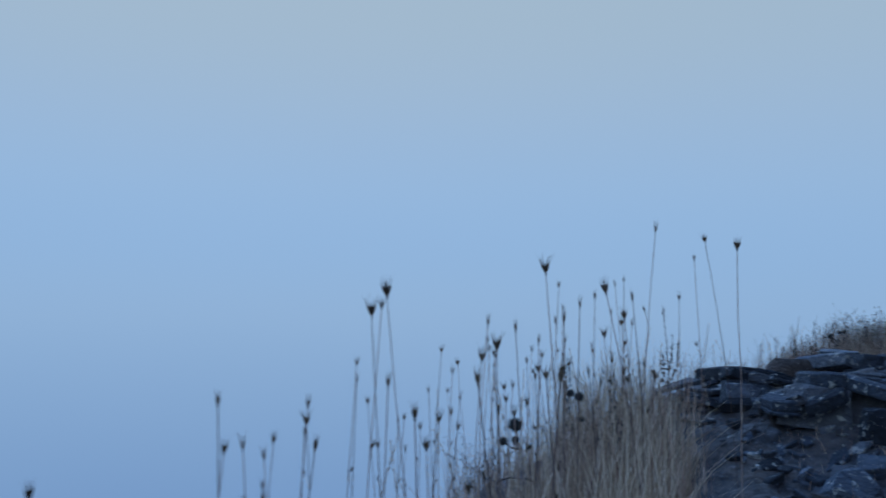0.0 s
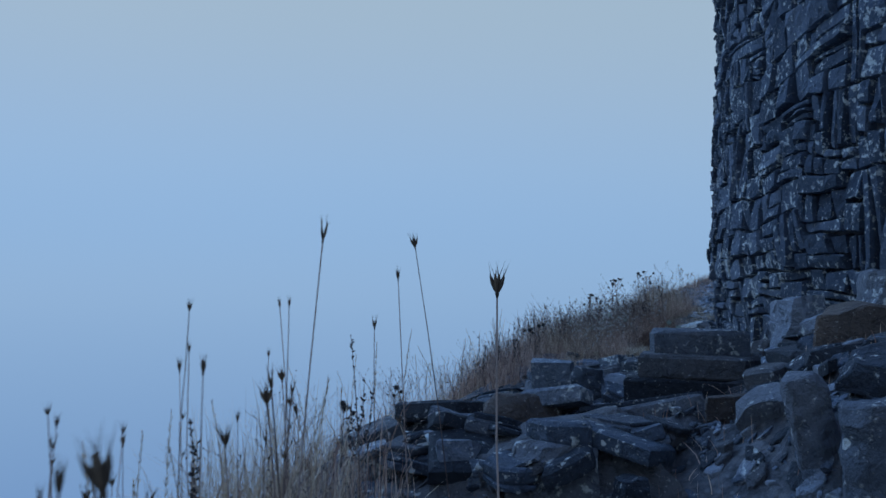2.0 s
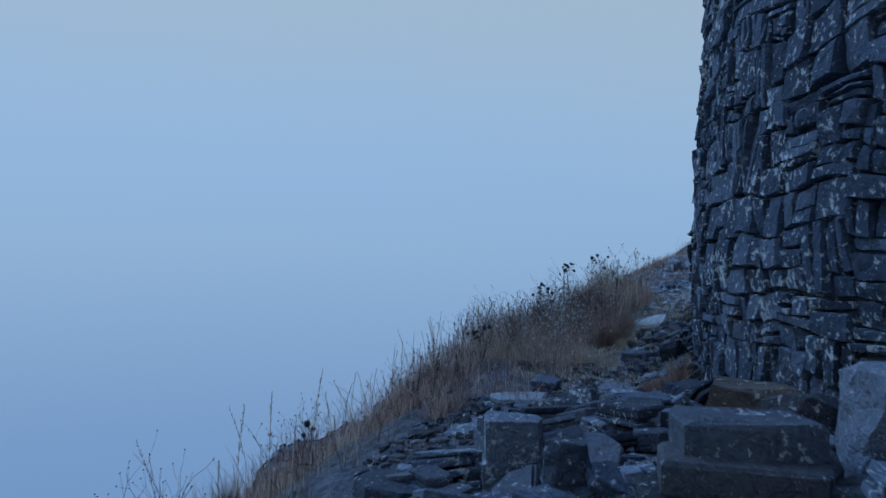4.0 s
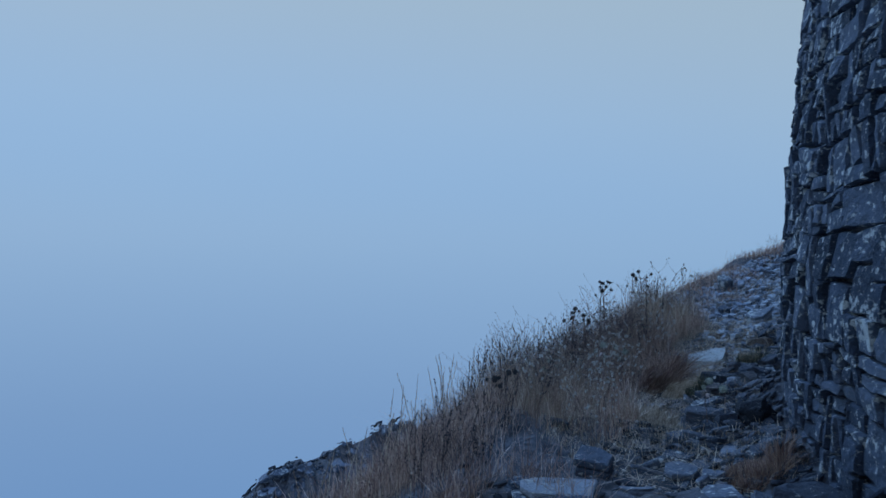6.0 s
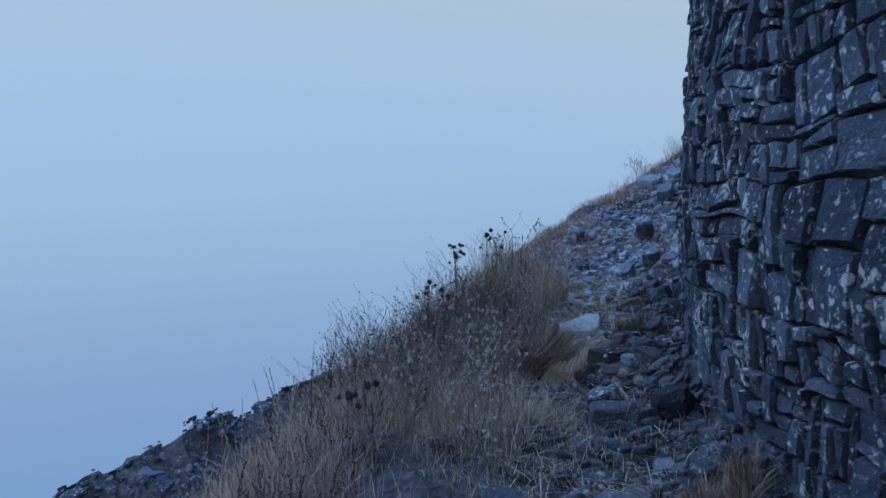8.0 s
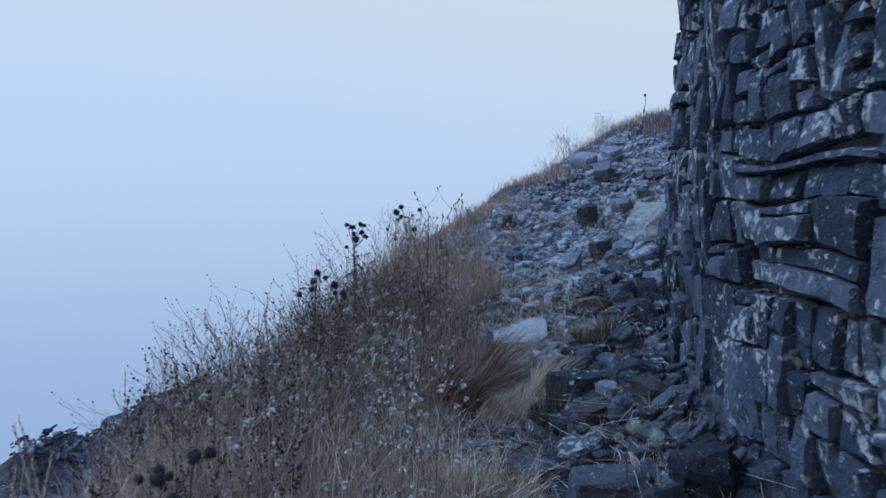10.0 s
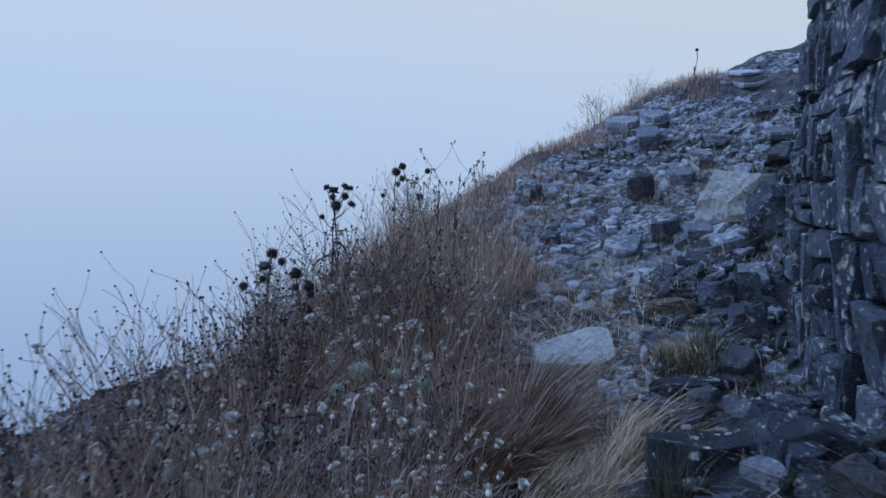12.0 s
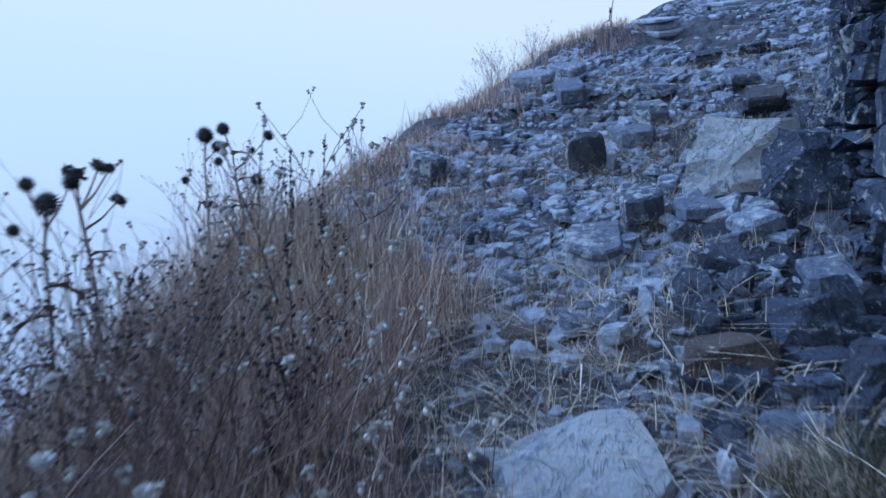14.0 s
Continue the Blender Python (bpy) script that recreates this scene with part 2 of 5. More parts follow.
def land(x, y):
    """The height of the smooth ground."""
    upper = step(5.7, 7.0, x)
    slope = (1 - upper) * (0.62 + 0.41 * x - 0.224 * y) + upper * (-1.04 + 0.310 * x + 0.036 * y)
    slope = np.minimum(slope, 4.6)
    terrace = 0.50 + 0.10 * np.clip(y, -5, 2.8) + 0.22 * step(2.7, 3.5, y + 0.25 * (x - 1.5))
    terrace = terrace + 0.45 * np.exp(-(((x - 3.1) / 0.8) ** 2 + ((y - 3.1) / 0.9) ** 2))
    terrace = terrace + 0.16 * np.exp(-(((x - 0.9) / 0.7) ** 2 + ((y - 2.3) / 0.8) ** 2))
    terrace = terrace + 0.17 * np.exp(-(((x - 1.85) / 0.6) ** 2 + ((y - 3.65) / 0.45) ** 2))
    terrace = terrace + 0.40 * np.exp(-(((x - 2.35) / 0.5) ** 2 + ((y - 2.75) / 0.45) ** 2))
    terrace = terrace + 0.08 * np.exp(-(((x - 1.95) / 0.45) ** 2 + ((y - 2.9) / 0.45) ** 2))
    terrace = terrace + 0.13 * np.exp(-(((x - 1.5) / 0.35) ** 2 + ((y - 4.25) / 0.4) ** 2))
    terrace = terrace + 0.12 * np.exp(-(((x - 2.8) / 0.4) ** 2 + ((y - 4.4) / 0.5) ** 2))
    terrace = terrace + 0.12 * np.exp(-(((x - 3.9) / 0.9) ** 2 + ((y - 5.4) / 0.8) ** 2))
    h = smooth_max(slope, terrace, 0.16) - 0.04
    d = crest_distance(x, y)
    h = h - 0.75 * 0.5 * (d + np.sqrt(d * d + 0.25)) + 0.05
    lip = 0.26 + 0.03 * step(6.3, 7.0, x) - 0.11 * step(7.4, 8.2, x) - 0.09 * step(9.0, 9.7, x) + 0.06 * step(10.8, 11.8, x)
    wide = 0.75 - 0.3 * step(6.3, 7.5, x)
    h = h + lip * np.exp(-(((d + 0.15 - 0.1 * step(6.3, 7.5, x)) / wide) ** 2)) * step(2.8, 4.4, x)
    # a lower rocky shoulder beyond the crest
    ridge = np.minimum(-1.25 + 0.21 * (x - 4.5), -0.6) - 0.75 * np.maximum(0, 4.5 - x)
    shoulder = ridge - 0.6 * np.abs(y - 15.5) ** 1.2
    return np.where(y > 11, smooth_max(h, shoulder, 0.2), h)


def land_at(x, y):
    return float(land(np.float64(x), np.float64(y)))


def lattice(ix, iy, seed):
    v = np.sin(ix * 127.1 + iy * 311.7 + seed * 74.7) * 43758.5453
    return v - np.floor(v)


def value_noise(x, y, scale, seed=0):
    x, y = x * scale, y * scale
    ix, iy = np.floor(x), np.floor(y)
    fx, fy = x - ix, y - iy
    fx, fy = fx * fx * (3 - 2 * fx), fy * fy * (3 - 2 * fy)
    a, b = lattice(ix, iy, seed), lattice(ix + 1, iy, seed)
    c, d = lattice(ix, iy + 1, seed), lattice(ix + 1, iy + 1, seed)
    return a + (b - a) * fx + (c - a) * fy + (a - b - c + d) * fx * fy


def rough_land(x, y):
    """The ground with its hummocks and broken beds of rock."""
    h = land(x, y)
    rocky = np.exp(-((crest_distance(x, y) + 1.6) / 1.5) ** 2)
    h = h + 0.10 * (value_noise(x, y, 1.1, 1) - 0.5) + 0.06 * (value_noise(x, y, 3.1, 2) - 0.5) + 0.03 * (value_noise(x, y, 9.0, 3) - 0.5)
    bed = value_noise(x + 0.3 * value_noise(x, y, 2.0, 5), y, 2.2, 4) * 4
    h = h + 0.035 * (np.floor(bed) - 1.5) * rocky + 0.018 * (value_noise(x, y, 22.0, 6) - 0.5)
    far = step(13, 14.5, y)
    blocks = np.floor(value_noise(x, y, 1.4, 8) * 4) * 0.12 + np.floor(value_noise(x, y, 3.6, 9) * 3) * 0.07
    return h + far * (blocks - 0.25)


def ground_at(x, y):
    return float(rough_land(np.float64(x), np.float64(y)))


def axis_steps(lo, a, b, hi, fine, grow):
    mid = list(np.arange(a, b, fine))
    out, s, v = [], fine, b
    while v < hi:
        out.append(v)
        s *= grow
        v += s
    low, s, v = [], fine, a
    while v > lo:
        s *= grow
        v -= s
        low.append(v)
    return np.array(low[::-1] + mid + out)


def grid_mesh(name, xs, ys, heights, material):
    gx, gy = np.meshgrid(xs, ys)
    gz = heights(gx, gy)
    co = np.stack([gx, gy, gz], -1).reshape(-1, 3)
    nx, ny = len(xs), len(ys)
    i = (np.arange(ny - 1)[:, None] * nx + np.arange(nx - 1)[None, :]).reshape(-1)
    faces = np.stack([i, i + 1, i + nx + 1, i + nx], -1)
    me = bpy.data.meshes.new(name)
    me.from_pydata(co.tolist(), [], faces.tolist())
    me.materials.append(material)
    return me


ground = new("ground", grid_mesh("ground", axis_steps(-70, -1.5, 11.5, 70, 0.055, 1.12), axis_steps(-70, 0.5, 12.0, 70, 0.055, 1.10), rough_land, SOIL))
tagged(ground, "steep dark hillside of stony soil and broken slate", "ground", kind="structure")


def mesh_part(name, verts, faces, material, parent, label=""):
    me = bpy.data.meshes.new(name)
    me.from_pydata(verts, [], faces)
    me.materials.append(material)
    ob = new(name, me)
    ob.parent = parent
    if label:
        ob["label"] = label
    return ob


# ---- the round tower ----
def tower_radius(z):
    return TOWER_R - 0.012 - 0.058 * max(0.0, z - 2.2) - 0.04 * max(0.0, 2.0 - z)


def tower_point(s, z, d):
    """s: metres along the wall from its west side, clockwise seen from above."""
    a = math.pi - s / TOWER_R
    r = tower_radius(z) + d
    return (TOWER_X + r * math.cos(a), TOWER_Y + r * math.sin(a), z)


def wobble(s, z):
    """Moves the joints so that no course is straight."""
    v = Vector((s * 1.6, z * 1.6, 3.0))
    n = noise.noise_vector(v) * 0.10 + noise.noise_vector(v * 3.1) * 0.014
    return s + n.x, z + n.y * 0.8


def wall_stone(rng, s0, s1, z0, z1):
    """A rubble stone: an uneven face, chipped edges, sides that run back into the wall."""
    gap = 0.006 + rng.random() * 0.009
    ring = [(s0, z0), ((s0 + s1) / 2, z0), (s1, z0), (s1, (z0 + z1) / 2), (s1, z1), ((s0 + s1) / 2, z1), (s0, z1), (s0, (z0 + z1) / 2)]
    cs, cz = wobble((s0 + s1) / 2, (z0 + z1) / 2)
    proud = rng.random() ** 1.6 * 0.055
    tilt_s, tilt_z = rng.gauss(0, 0.15), rng.gauss(0, 0.15)
    w, h = s1 - s0, z1 - z0
    verts = []
    ring = [wobble(*p) for p in ring]
    for k, (shrink, depth) in enumerate(((gap, -0.09), (gap, 0.0), (0.012 + gap, 1.0), (min(w, h) * 0.3, 1.0))):
        for p, (s, z) in enumerate(ring):
            ds, dz = cs - s, cz - z
            dl = math.hypot(ds, dz) or 1
            cut = shrink * (1.0 + (0.9 * rng.random() if k > 1 else 0) + (0.6 if p % 2 == 0 and k > 0 else 0))
            s2, z2 = s + ds / dl * cut, z + dz / dl * cut
            d = depth if depth < 0 else proud * depth - 0.012 + tilt_s * (s2 - cs) + tilt_z * (z2 - cz) + (rng.gauss(0, 0.009) if k > 1 else 0)
            if k == 1:
                d = proud - 0.030 + tilt_s * (s2 - cs) + tilt_z * (z2 - cz)
            verts.append(tower_point(s2, z2, d))
    verts.append(tower_point(cs, cz, proud - 0.012 + rng.gauss(0, 0.008)))
    faces = []
    for k in range(3):
        for p in range(8):
            q = (p + 1) % 8
            faces.append((k * 8 + q, k * 8 + p, (k + 1) * 8 + p, (k + 1) * 8 + q))
    for p in range(8):
        faces.append((24 + (p + 1) % 8, 24 + p, 32))
    return verts, faces


def fine_stone(rng, s0, s1, z0, z1):
    """The same stone with a fractured face: hackly relief, spalled corners, undercut edges."""
    w, h = s1 - s0, z1 - z0
    nu, nv = max(5, min(9, int(w / 0.035) + 3)), max(5, min(9, int(h / 0.035) + 3))
    eu, ev = 0.007 / w, 0.007 / h
    us = [0.0] + [eu + (1 - 2 * eu) * i / (nu - 3) for i in range(nu - 2)] + [1.0]
    vs = [0.0] + [ev + (1 - 2 * ev) * j / (nv - 3) for j in range(nv - 2)] + [1.0]
    gap = 0.001 + rng.random() * 0.004
    proud = rng.random() ** 1.5 * 0.038
    tilt_s, tilt_z = rng.gauss(0, 0.09), rng.gauss(0, 0.10)
    cut = [rng.uniform(0.0, 0.35) if rng.random() < 0.4 else 0.0 for _ in range(4)]
    seed = Vector((rng.random() * 40, rng.random() * 40, rng.random() * 40))
    cs, cz = (s0 + s1) / 2, (z0 + z1) / 2
    skew = [(rng.uniform(-0.010, 0.016), rng.uniform(-0.010, 0.016)) for _ in range(4)]
    verts, faces = [], []
    for layer in range(2):
        for j in range(nv):
            for i in range(nu):
                u, v = us[i], vs[j]
                if layer and 0 < i < nu - 1 and 0 < j < nv - 1:
                    verts.append(None)
                    continue
                s, z = wobble(s0 + w * u, z0 + h * v)
                (a0, b0), (a1, b1), (a2, b2), (a3, b3) = skew
                s += (gap + a0) * (1 - u) * (1 - v) - (gap + a1) * u * (1 - v) + (gap + a2) * (1 - u) * v - (gap + a3) * u * v + rng.gauss(0, 0.0015)
                z += (gap + b0) * (1 - u) * (1 - v) + (gap + b1) * u * (1 - v) - (gap + b2) * (1 - u) * v - (gap + b3) * u * v + rng.gauss(0, 0.0015)
                if layer:
                    verts.append(tower_point(s, z, -0.1))
                    continue
                rim = min(u, 1 - u) * w, min(v, 1 - v) * h
                drop = 0.022 * max(0.0, 1 - min(rim) / 0.009) ** 2
                for k, (a, b) in enumerate(((u, v), (1 - u, v), (u, 1 - v), (1 - u, 1 - v))):
                    drop += 0.05 * max(0.0, cut[k] - (a + b) * 0.5)
                q = Vector((s, z, 0)) * 11 + seed
                rough = noise.noise(q * 0.6) * 0.010 + abs(noise.noise(q * 1.7)) * 0.012 + noise.noise(q * 5.0) * 0.004
                verts.append(tower_point(s, z, proud - 0.012 + tilt_s * (s - cs) + tilt_z * (z - cz) + rough - drop))
    n = nu * nv
    for j in range(nv - 1):
        for i in range(nu - 1):
            a = j * nu + i
            faces.append((a + 1, a, a + nu, a + nu + 1))
    rim = [i for i in range(nu)] + [j * nu + nu - 1 for j in range(1, nv)] + [(nv - 1) * nu + i for i in range(nu - 2, -1, -1)] + [j * nu for j in range(nv - 2, 0, -1)]
    for a, b in zip(rim, rim[1:] + rim[:1]):
        faces.append((a, b, b + n, a + n))
    keep = {old: k for k, old in enumerate(i for i, v in enumerate(verts) if v)}
    return [v for v in verts if v], [tuple(keep[i] for i in f) for f in faces]


def split_stones(rng, s0, s1, z0, z1, area):
    """Cuts a panel of wall into stones, upright or lying, until each is small enough."""
    w, h = s1 - s0, z1 - z0
    if w * h < area * rng.uniform(0.5, 2.2) and max(w / h, h / w) < 2.7 or min(w, h) < 0.085:
        yield s0, s1, z0, z1
        return
    f = rng.uniform(0.28, 0.72)
    if rng.random() < w / (w + 0.95 * h):
        m = s0 + w * f
        yield from split_stones(rng, s0, m, z0, z1, area)
        yield from split_stones(rng, m, s1, z0, z1, area)
    else:
        m = z0 + h * f
        yield from split_stones(rng, s0, s1, z0, m, area)
        yield from split_stones(rng, s0, s1, m, z1, area)


def tower_blocks(rng, z_low, z_top):
    """Rough lifts of wall, each cut up into stones of very uneven size."""
    around = 2 * math.pi * TOWER_R
    z = z_low
    while z < z_top:
        h = rng.uniform(0.3, 0.55)
        s = -around / 2
        while s < around / 2 - 0.05:
            seen = -3.0 < s < 9.5
            w = min(rng.uniform(0.5, 1.1), around / 2 - s)
            yield from split_stones(rng, s, s + w, z, z + h, rng.choice((0.010, 0.022, 0.034)) if seen else 0.09)
            s += w
        z += h


def build_tower():
    tower = tagged(new("tower"), "round ruined tower of dark lichened rubble stone on the slope", "tower")
    tower.location = (TOWER_X, TOWER_Y, 0.4)
    home = Matrix.Translation((-TOWER_X, -TOWER_Y, -0.4))
    top = 5.6
    verts, faces = [], []
    seg = 96
    for z in (-0.6, 1.0, 2.0, 2.2, top - 0.1):
        for k in range(seg):
            a = 2 * math.pi * k / seg
            r = tower_radius(z) - 0.06
            verts.append((r * math.cos(a), r * math.sin(a), z - 0.4))
    for z in (top - 0.1, 0.2):
        for k in range(seg):
            a = 2 * math.pi * k / seg
            r = tower_radius(top) - 1.1
            verts.append((r * math.cos(a), r * math.sin(a), z - 0.4))
    for ring in range(6):
        for k in range(seg):
            j = (k + 1) % seg
            faces.append((ring * seg + k, ring * seg + j, (ring + 1) * seg + j, (ring + 1) * seg + k))
    mesh_part("core", verts, faces, DARK_STONE, tower, "dark earth-packed core behind the stones")
    rng = random.Random(11)
    rest_v, rest_f = [], []
    singles = 0
    for s0, s1, z0, z1 in tower_blocks(rng, 0.0, top):
        vs, fs = (fine_stone if -1.2 < s0 < 7.0 and z0 < 3.9 else wall_stone)(rng, s0, s1, z0, z1)
        vs = [home @ Vector(v) for v in vs]
        near = 1.9 < s0 < 4.3 and 1.3 < z0 < 2.75
        if near and singles < 300:
            singles += 1
            mesh_part("stone", vs, fs, TOWER_STONE, tower)
        else:
            base = len(rest_v)
            rest_v.extend(vs)
            rest_f.extend([tuple(base + i for i in f) for f in fs])
    rest = mesh_part("stonework", rest_v, rest_f, TOWER_STONE, tower)
    rest["kind"] = "stuff"


build_tower()


# ---- rocks ----
def slab_data(rng, w, d, h, layers):
    """Bedded slate: uneven plates on one another, each with a chipped outline and a split edge."""
    corners = [(sx * rng.uniform(0.72, 1.0), sy * rng.uniform(0.72, 1.0)) for sx, sy in ((1, 1), (-1, 1), (-1, -1), (1, -1))]
    outline = []
    for k, (cx, cy) in enumerate(corners):
        if rng.random() < 0.55:
            (px, py), (qx, qy) = corners[k - 1], corners[(k + 1) % 4]
            f, g = rng.uniform(0.12, 0.45), rng.uniform(0.12, 0.45)
            outline += [(cx + (px - cx) * f, cy + (py - cy) * f), (cx + (qx - cx) * g, cy + (qy - cy) * g)]
        else:
            outline.append((cx, cy))
    base = [(math.atan2(y, x), math.hypot(x, y)) for x, y in outline]
    n = len(base)
    verts, faces = [], []
    cuts = sorted([0.0, 1.0] + [rng.uniform(0.15, 0.9) for _ in range(layers - 1)])
    for i, (lo, hi) in enumerate(zip(cuts, cuts[1:])):
        grow = 1.0 - 0.03 * i + rng.uniform(-0.07, 0.05)
        ox, oy = rng.uniform(-0.12, 0.12), rng.uniform(-0.12, 0.12)
        ring = [(a, r * grow * rng.uniform(0.94, 1.05)) for a, r in base]
        b0 = len(verts)
        sx, sy = rng.uniform(-0.06, 0.06), rng.uniform(-0.06, 0.06)
        thick = (hi - lo) * h
        bev = min(0.2 * thick, 0.012)
        for scale, z in ((0.97, lo * h), (1.0, lo * h + bev), (1.0, hi * h - bev), (1.0 - bev / max(w, d) * 3, hi * h), (0.55, hi * h)):
            for a, r in ring:
                x, y = (r * math.cos(a) * scale + ox) * w / 2, (r * math.sin(a) * scale + oy) * d / 2
                verts.append((x, y, z + sx * x + sy * y + rng.gauss(0, 0.02 * thick + 0.001)))
        verts.append((ox * w / 2, oy * d / 2, hi * h + rng.gauss(0, 0.002)))
        for k in range(4):
            for p in range(n):
                q = (p + 1) % n
                faces.append((b0 + k * n + p, b0 + k * n + q, b0 + (k + 1) * n + q, b0 + (k + 1) * n + p))
        for p in range(n):
            faces.append((b0 + 4 * n + p, b0 + 4 * n + (p + 1) % n, b0 + 5 * n))
        faces.append(tuple(b0 + p for p in reversed(range(n))))
    return verts, faces


def boulder_data(rng, w, d, h):
    """A block broken along flat planes, with worn edges."""
    bm = bmesh.new()
    bmesh.ops.create_icosphere(bm, subdivisions=4 if w > 0.27 else 3, radius=1.0)
    planes = [(Vector((rng.gauss(0, 1), rng.gauss(0, 1), rng.gauss(0, 0.8))).normalized(), rng.uniform(0.55, 0.85)) for _ in range(11)]
    planes += [(Vector((rng.gauss(0, 0.12), rng.gauss(0, 0.12), 1)).normalized(), 0.62), (Vector((0, 0, -1)), 0.5)]
    off = Vector((rng.random() * 50, rng.random() * 50, rng.random() * 50))
    for v in bm.verts:
        c = v.co.copy()
        for nrm, dist in planes:
            over = c.dot(nrm) - dist
            if over > 0:
                c -= nrm * over * 0.93
        c += noise.noise_vector(c * 2.3 + off) * 0.06 + noise.noise_vector(c * 6.0 + off) * 0.035 + noise.noise_vector(c * 15.0 + off) * 0.016
        v.co = (c.x * w / 1.55, c.y * d / 1.55, (c.z + 0.45) * h / 1.1)
    verts = [tuple(v.co) for v in bm.verts]
    faces = [tuple(v.index for v in f.verts) for f in bm.faces]
    bm.free()
    return verts, faces


def cleaved_data(rng, w, d, h):
    """A block of slate split along flat planes: sharp corners, a tilted top, chipped edges."""
    bm = bmesh.new()
    bmesh.ops.create_cube(bm, size=1.0)
    for v in bm.verts:
        grow = 1.0 if v.co.z < 0 else rng.uniform(0.84, 1.0)
        v.co = (v.co.x * w * grow * rng.uniform(0.9, 1.05), v.co.y * d * grow * rng.uniform(0.9, 1.05), (v.co.z + 0.5) * h)
    planes = [(Vector((0, 0, h * 0.96)), Vector((rng.gauss(0, 0.10), rng.gauss(0, 0.10), 1)))]
    for sx, sy in ((1, 1), (-1, 1), (-1, -1), (1, -1)):
        if rng.random() < 0.75:
            f = rng.uniform(0.62, 0.9)
            planes.append((Vector((sx * w * 0.5 * f, sy * d * 0.5 * f, h * 0.5)), Vector((sx * rng.uniform(0.4, 1.4) / w, sy * rng.uniform(0.4, 1.4) / d, rng.uniform(-0.2, 0.9) / h)).normalized()))
    for k in range(3):
        a = rng.uniform(0, 6.28)
        planes.append((Vector((math.cos(a) * w * 0.42, math.sin(a) * d * 0.42, h * 0.88)), Vector((math.cos(a) / w, math.sin(a) / d, rng.uniform(0.5, 1.6) / h)).normalized()))
    for co, no in planes:
        res = bmesh.ops.bisect_plane(bm, geom=bm.verts[:] + bm.edges[:] + bm.faces[:], plane_co=co, plane_no=no, clear_outer=True)
        rim = [e for e in res["geom_cut"] if isinstance(e, bmesh.types.BMEdge)]
        if len(rim) > 2:
            bmesh.ops.edgeloop_fill(bm, edges=rim)
    size = min(w, d, h)
    bmesh.ops.bevel(bm, geom=bm.edges[:], offset=min(0.008, size * 0.05), segments=1, affect="EDGES", clamp_overlap=True)
    bmesh.ops.triangulate(bm, faces=bm.faces[:])
    limit = max(0.035, w * 0.16)
    for k in range(3):
        long = [e for e in bm.edges if e.calc_length() > limit]
        if long:
            bmesh.ops.subdivide_edges(bm, edges=long, cuts=1)
            bmesh.ops.triangulate(bm, faces=bm.faces[:])
    off = Vector((rng.random() * 50, rng.random() * 50, rng.random() * 50))
    for v in bm.verts:
        q = Vector((v.co.x, v.co.y, v.co.z * 2.5)) * (2.2 / w) + off
        v.co += noise.noise_vector(q) * size * 0.07 + noise.noise_vector(q * 3.0) * size * 0.03
    bm.verts.index_update()
    verts = [tuple(v.co) for v in bm.verts]
    faces = [tuple(v.index for v in f.verts) for f in bm.faces]
    bm.free()
    return verts, faces


rock_count = [0]


def land_normal(x, y, e=0.15):
    return Vector((land_at(x - e, y) - land_at(x + e, y), land_at(x, y - e) - land_at(x, y + e), 2 * e)).normalized()


def lay(ob, x, y, sink, yaw, lean=0.7, pitch=0.0):
    up = Vector((0, 0, 1)).lerp(land_normal(x, y), lean).normalized()
    turn = up.to_track_quat("Z", "Y").to_matrix().to_4x4()
    ob.matrix_world = Matrix.Translation((x, y, ground_at(x, y) - sink)) @ turn @ pose(0, 0, 0, pitch, 0, yaw)


def rock(x, y, w, d, h, yaw, material, label, form="slab", layers=3, lean=0.7, pitch=0.0, sink=None):
    rock_count[0] += 1
    rng = random.Random(100 + rock_count[0])
    verts, faces = slab_data(rng, w, d, h, layers) if form == "slab" else boulder_data(rng, w, d, h) if form == "round" else cleaved_data(rng, w, d, h)
    me = bpy.data.meshes.new("rock")
    me.from_pydata(verts, [], faces)
    me.materials.append(material)
    ob = new("slate_slab" if form == "slab" else "boulder", me)
    lay(ob, x, y, h * 0.3 if sink is None else sink, yaw, lean, pitch)
    return tagged(ob, label, "rock", "loose rocks on the slope")


def standing(x, y, w, d, top, yaw, material, label, form="boulder", layers=3, pitch=0.0, roll=0.0):
    """A rock whose crown is at the height top and whose foot is in the ground."""
    foot = ground_at(x, y) - 0.05
    ob = rock(x, y, w, d, top - foot, yaw, material, label, form, layers, 0.0, 0.0, 0.05)
    up = Vector((0, 0, 1)).lerp(land_normal(x, y), 0.75 if form == "slab" and top - foot < 0.25 else 0.0).normalized()
    ob.matrix_world = Matrix.Translation((x, y, foot)) @ up.to_track_quat("Z", "Y").to_matrix().to_4x4() @ pose(0, 0, 0, pitch, roll, yaw)
    return ob


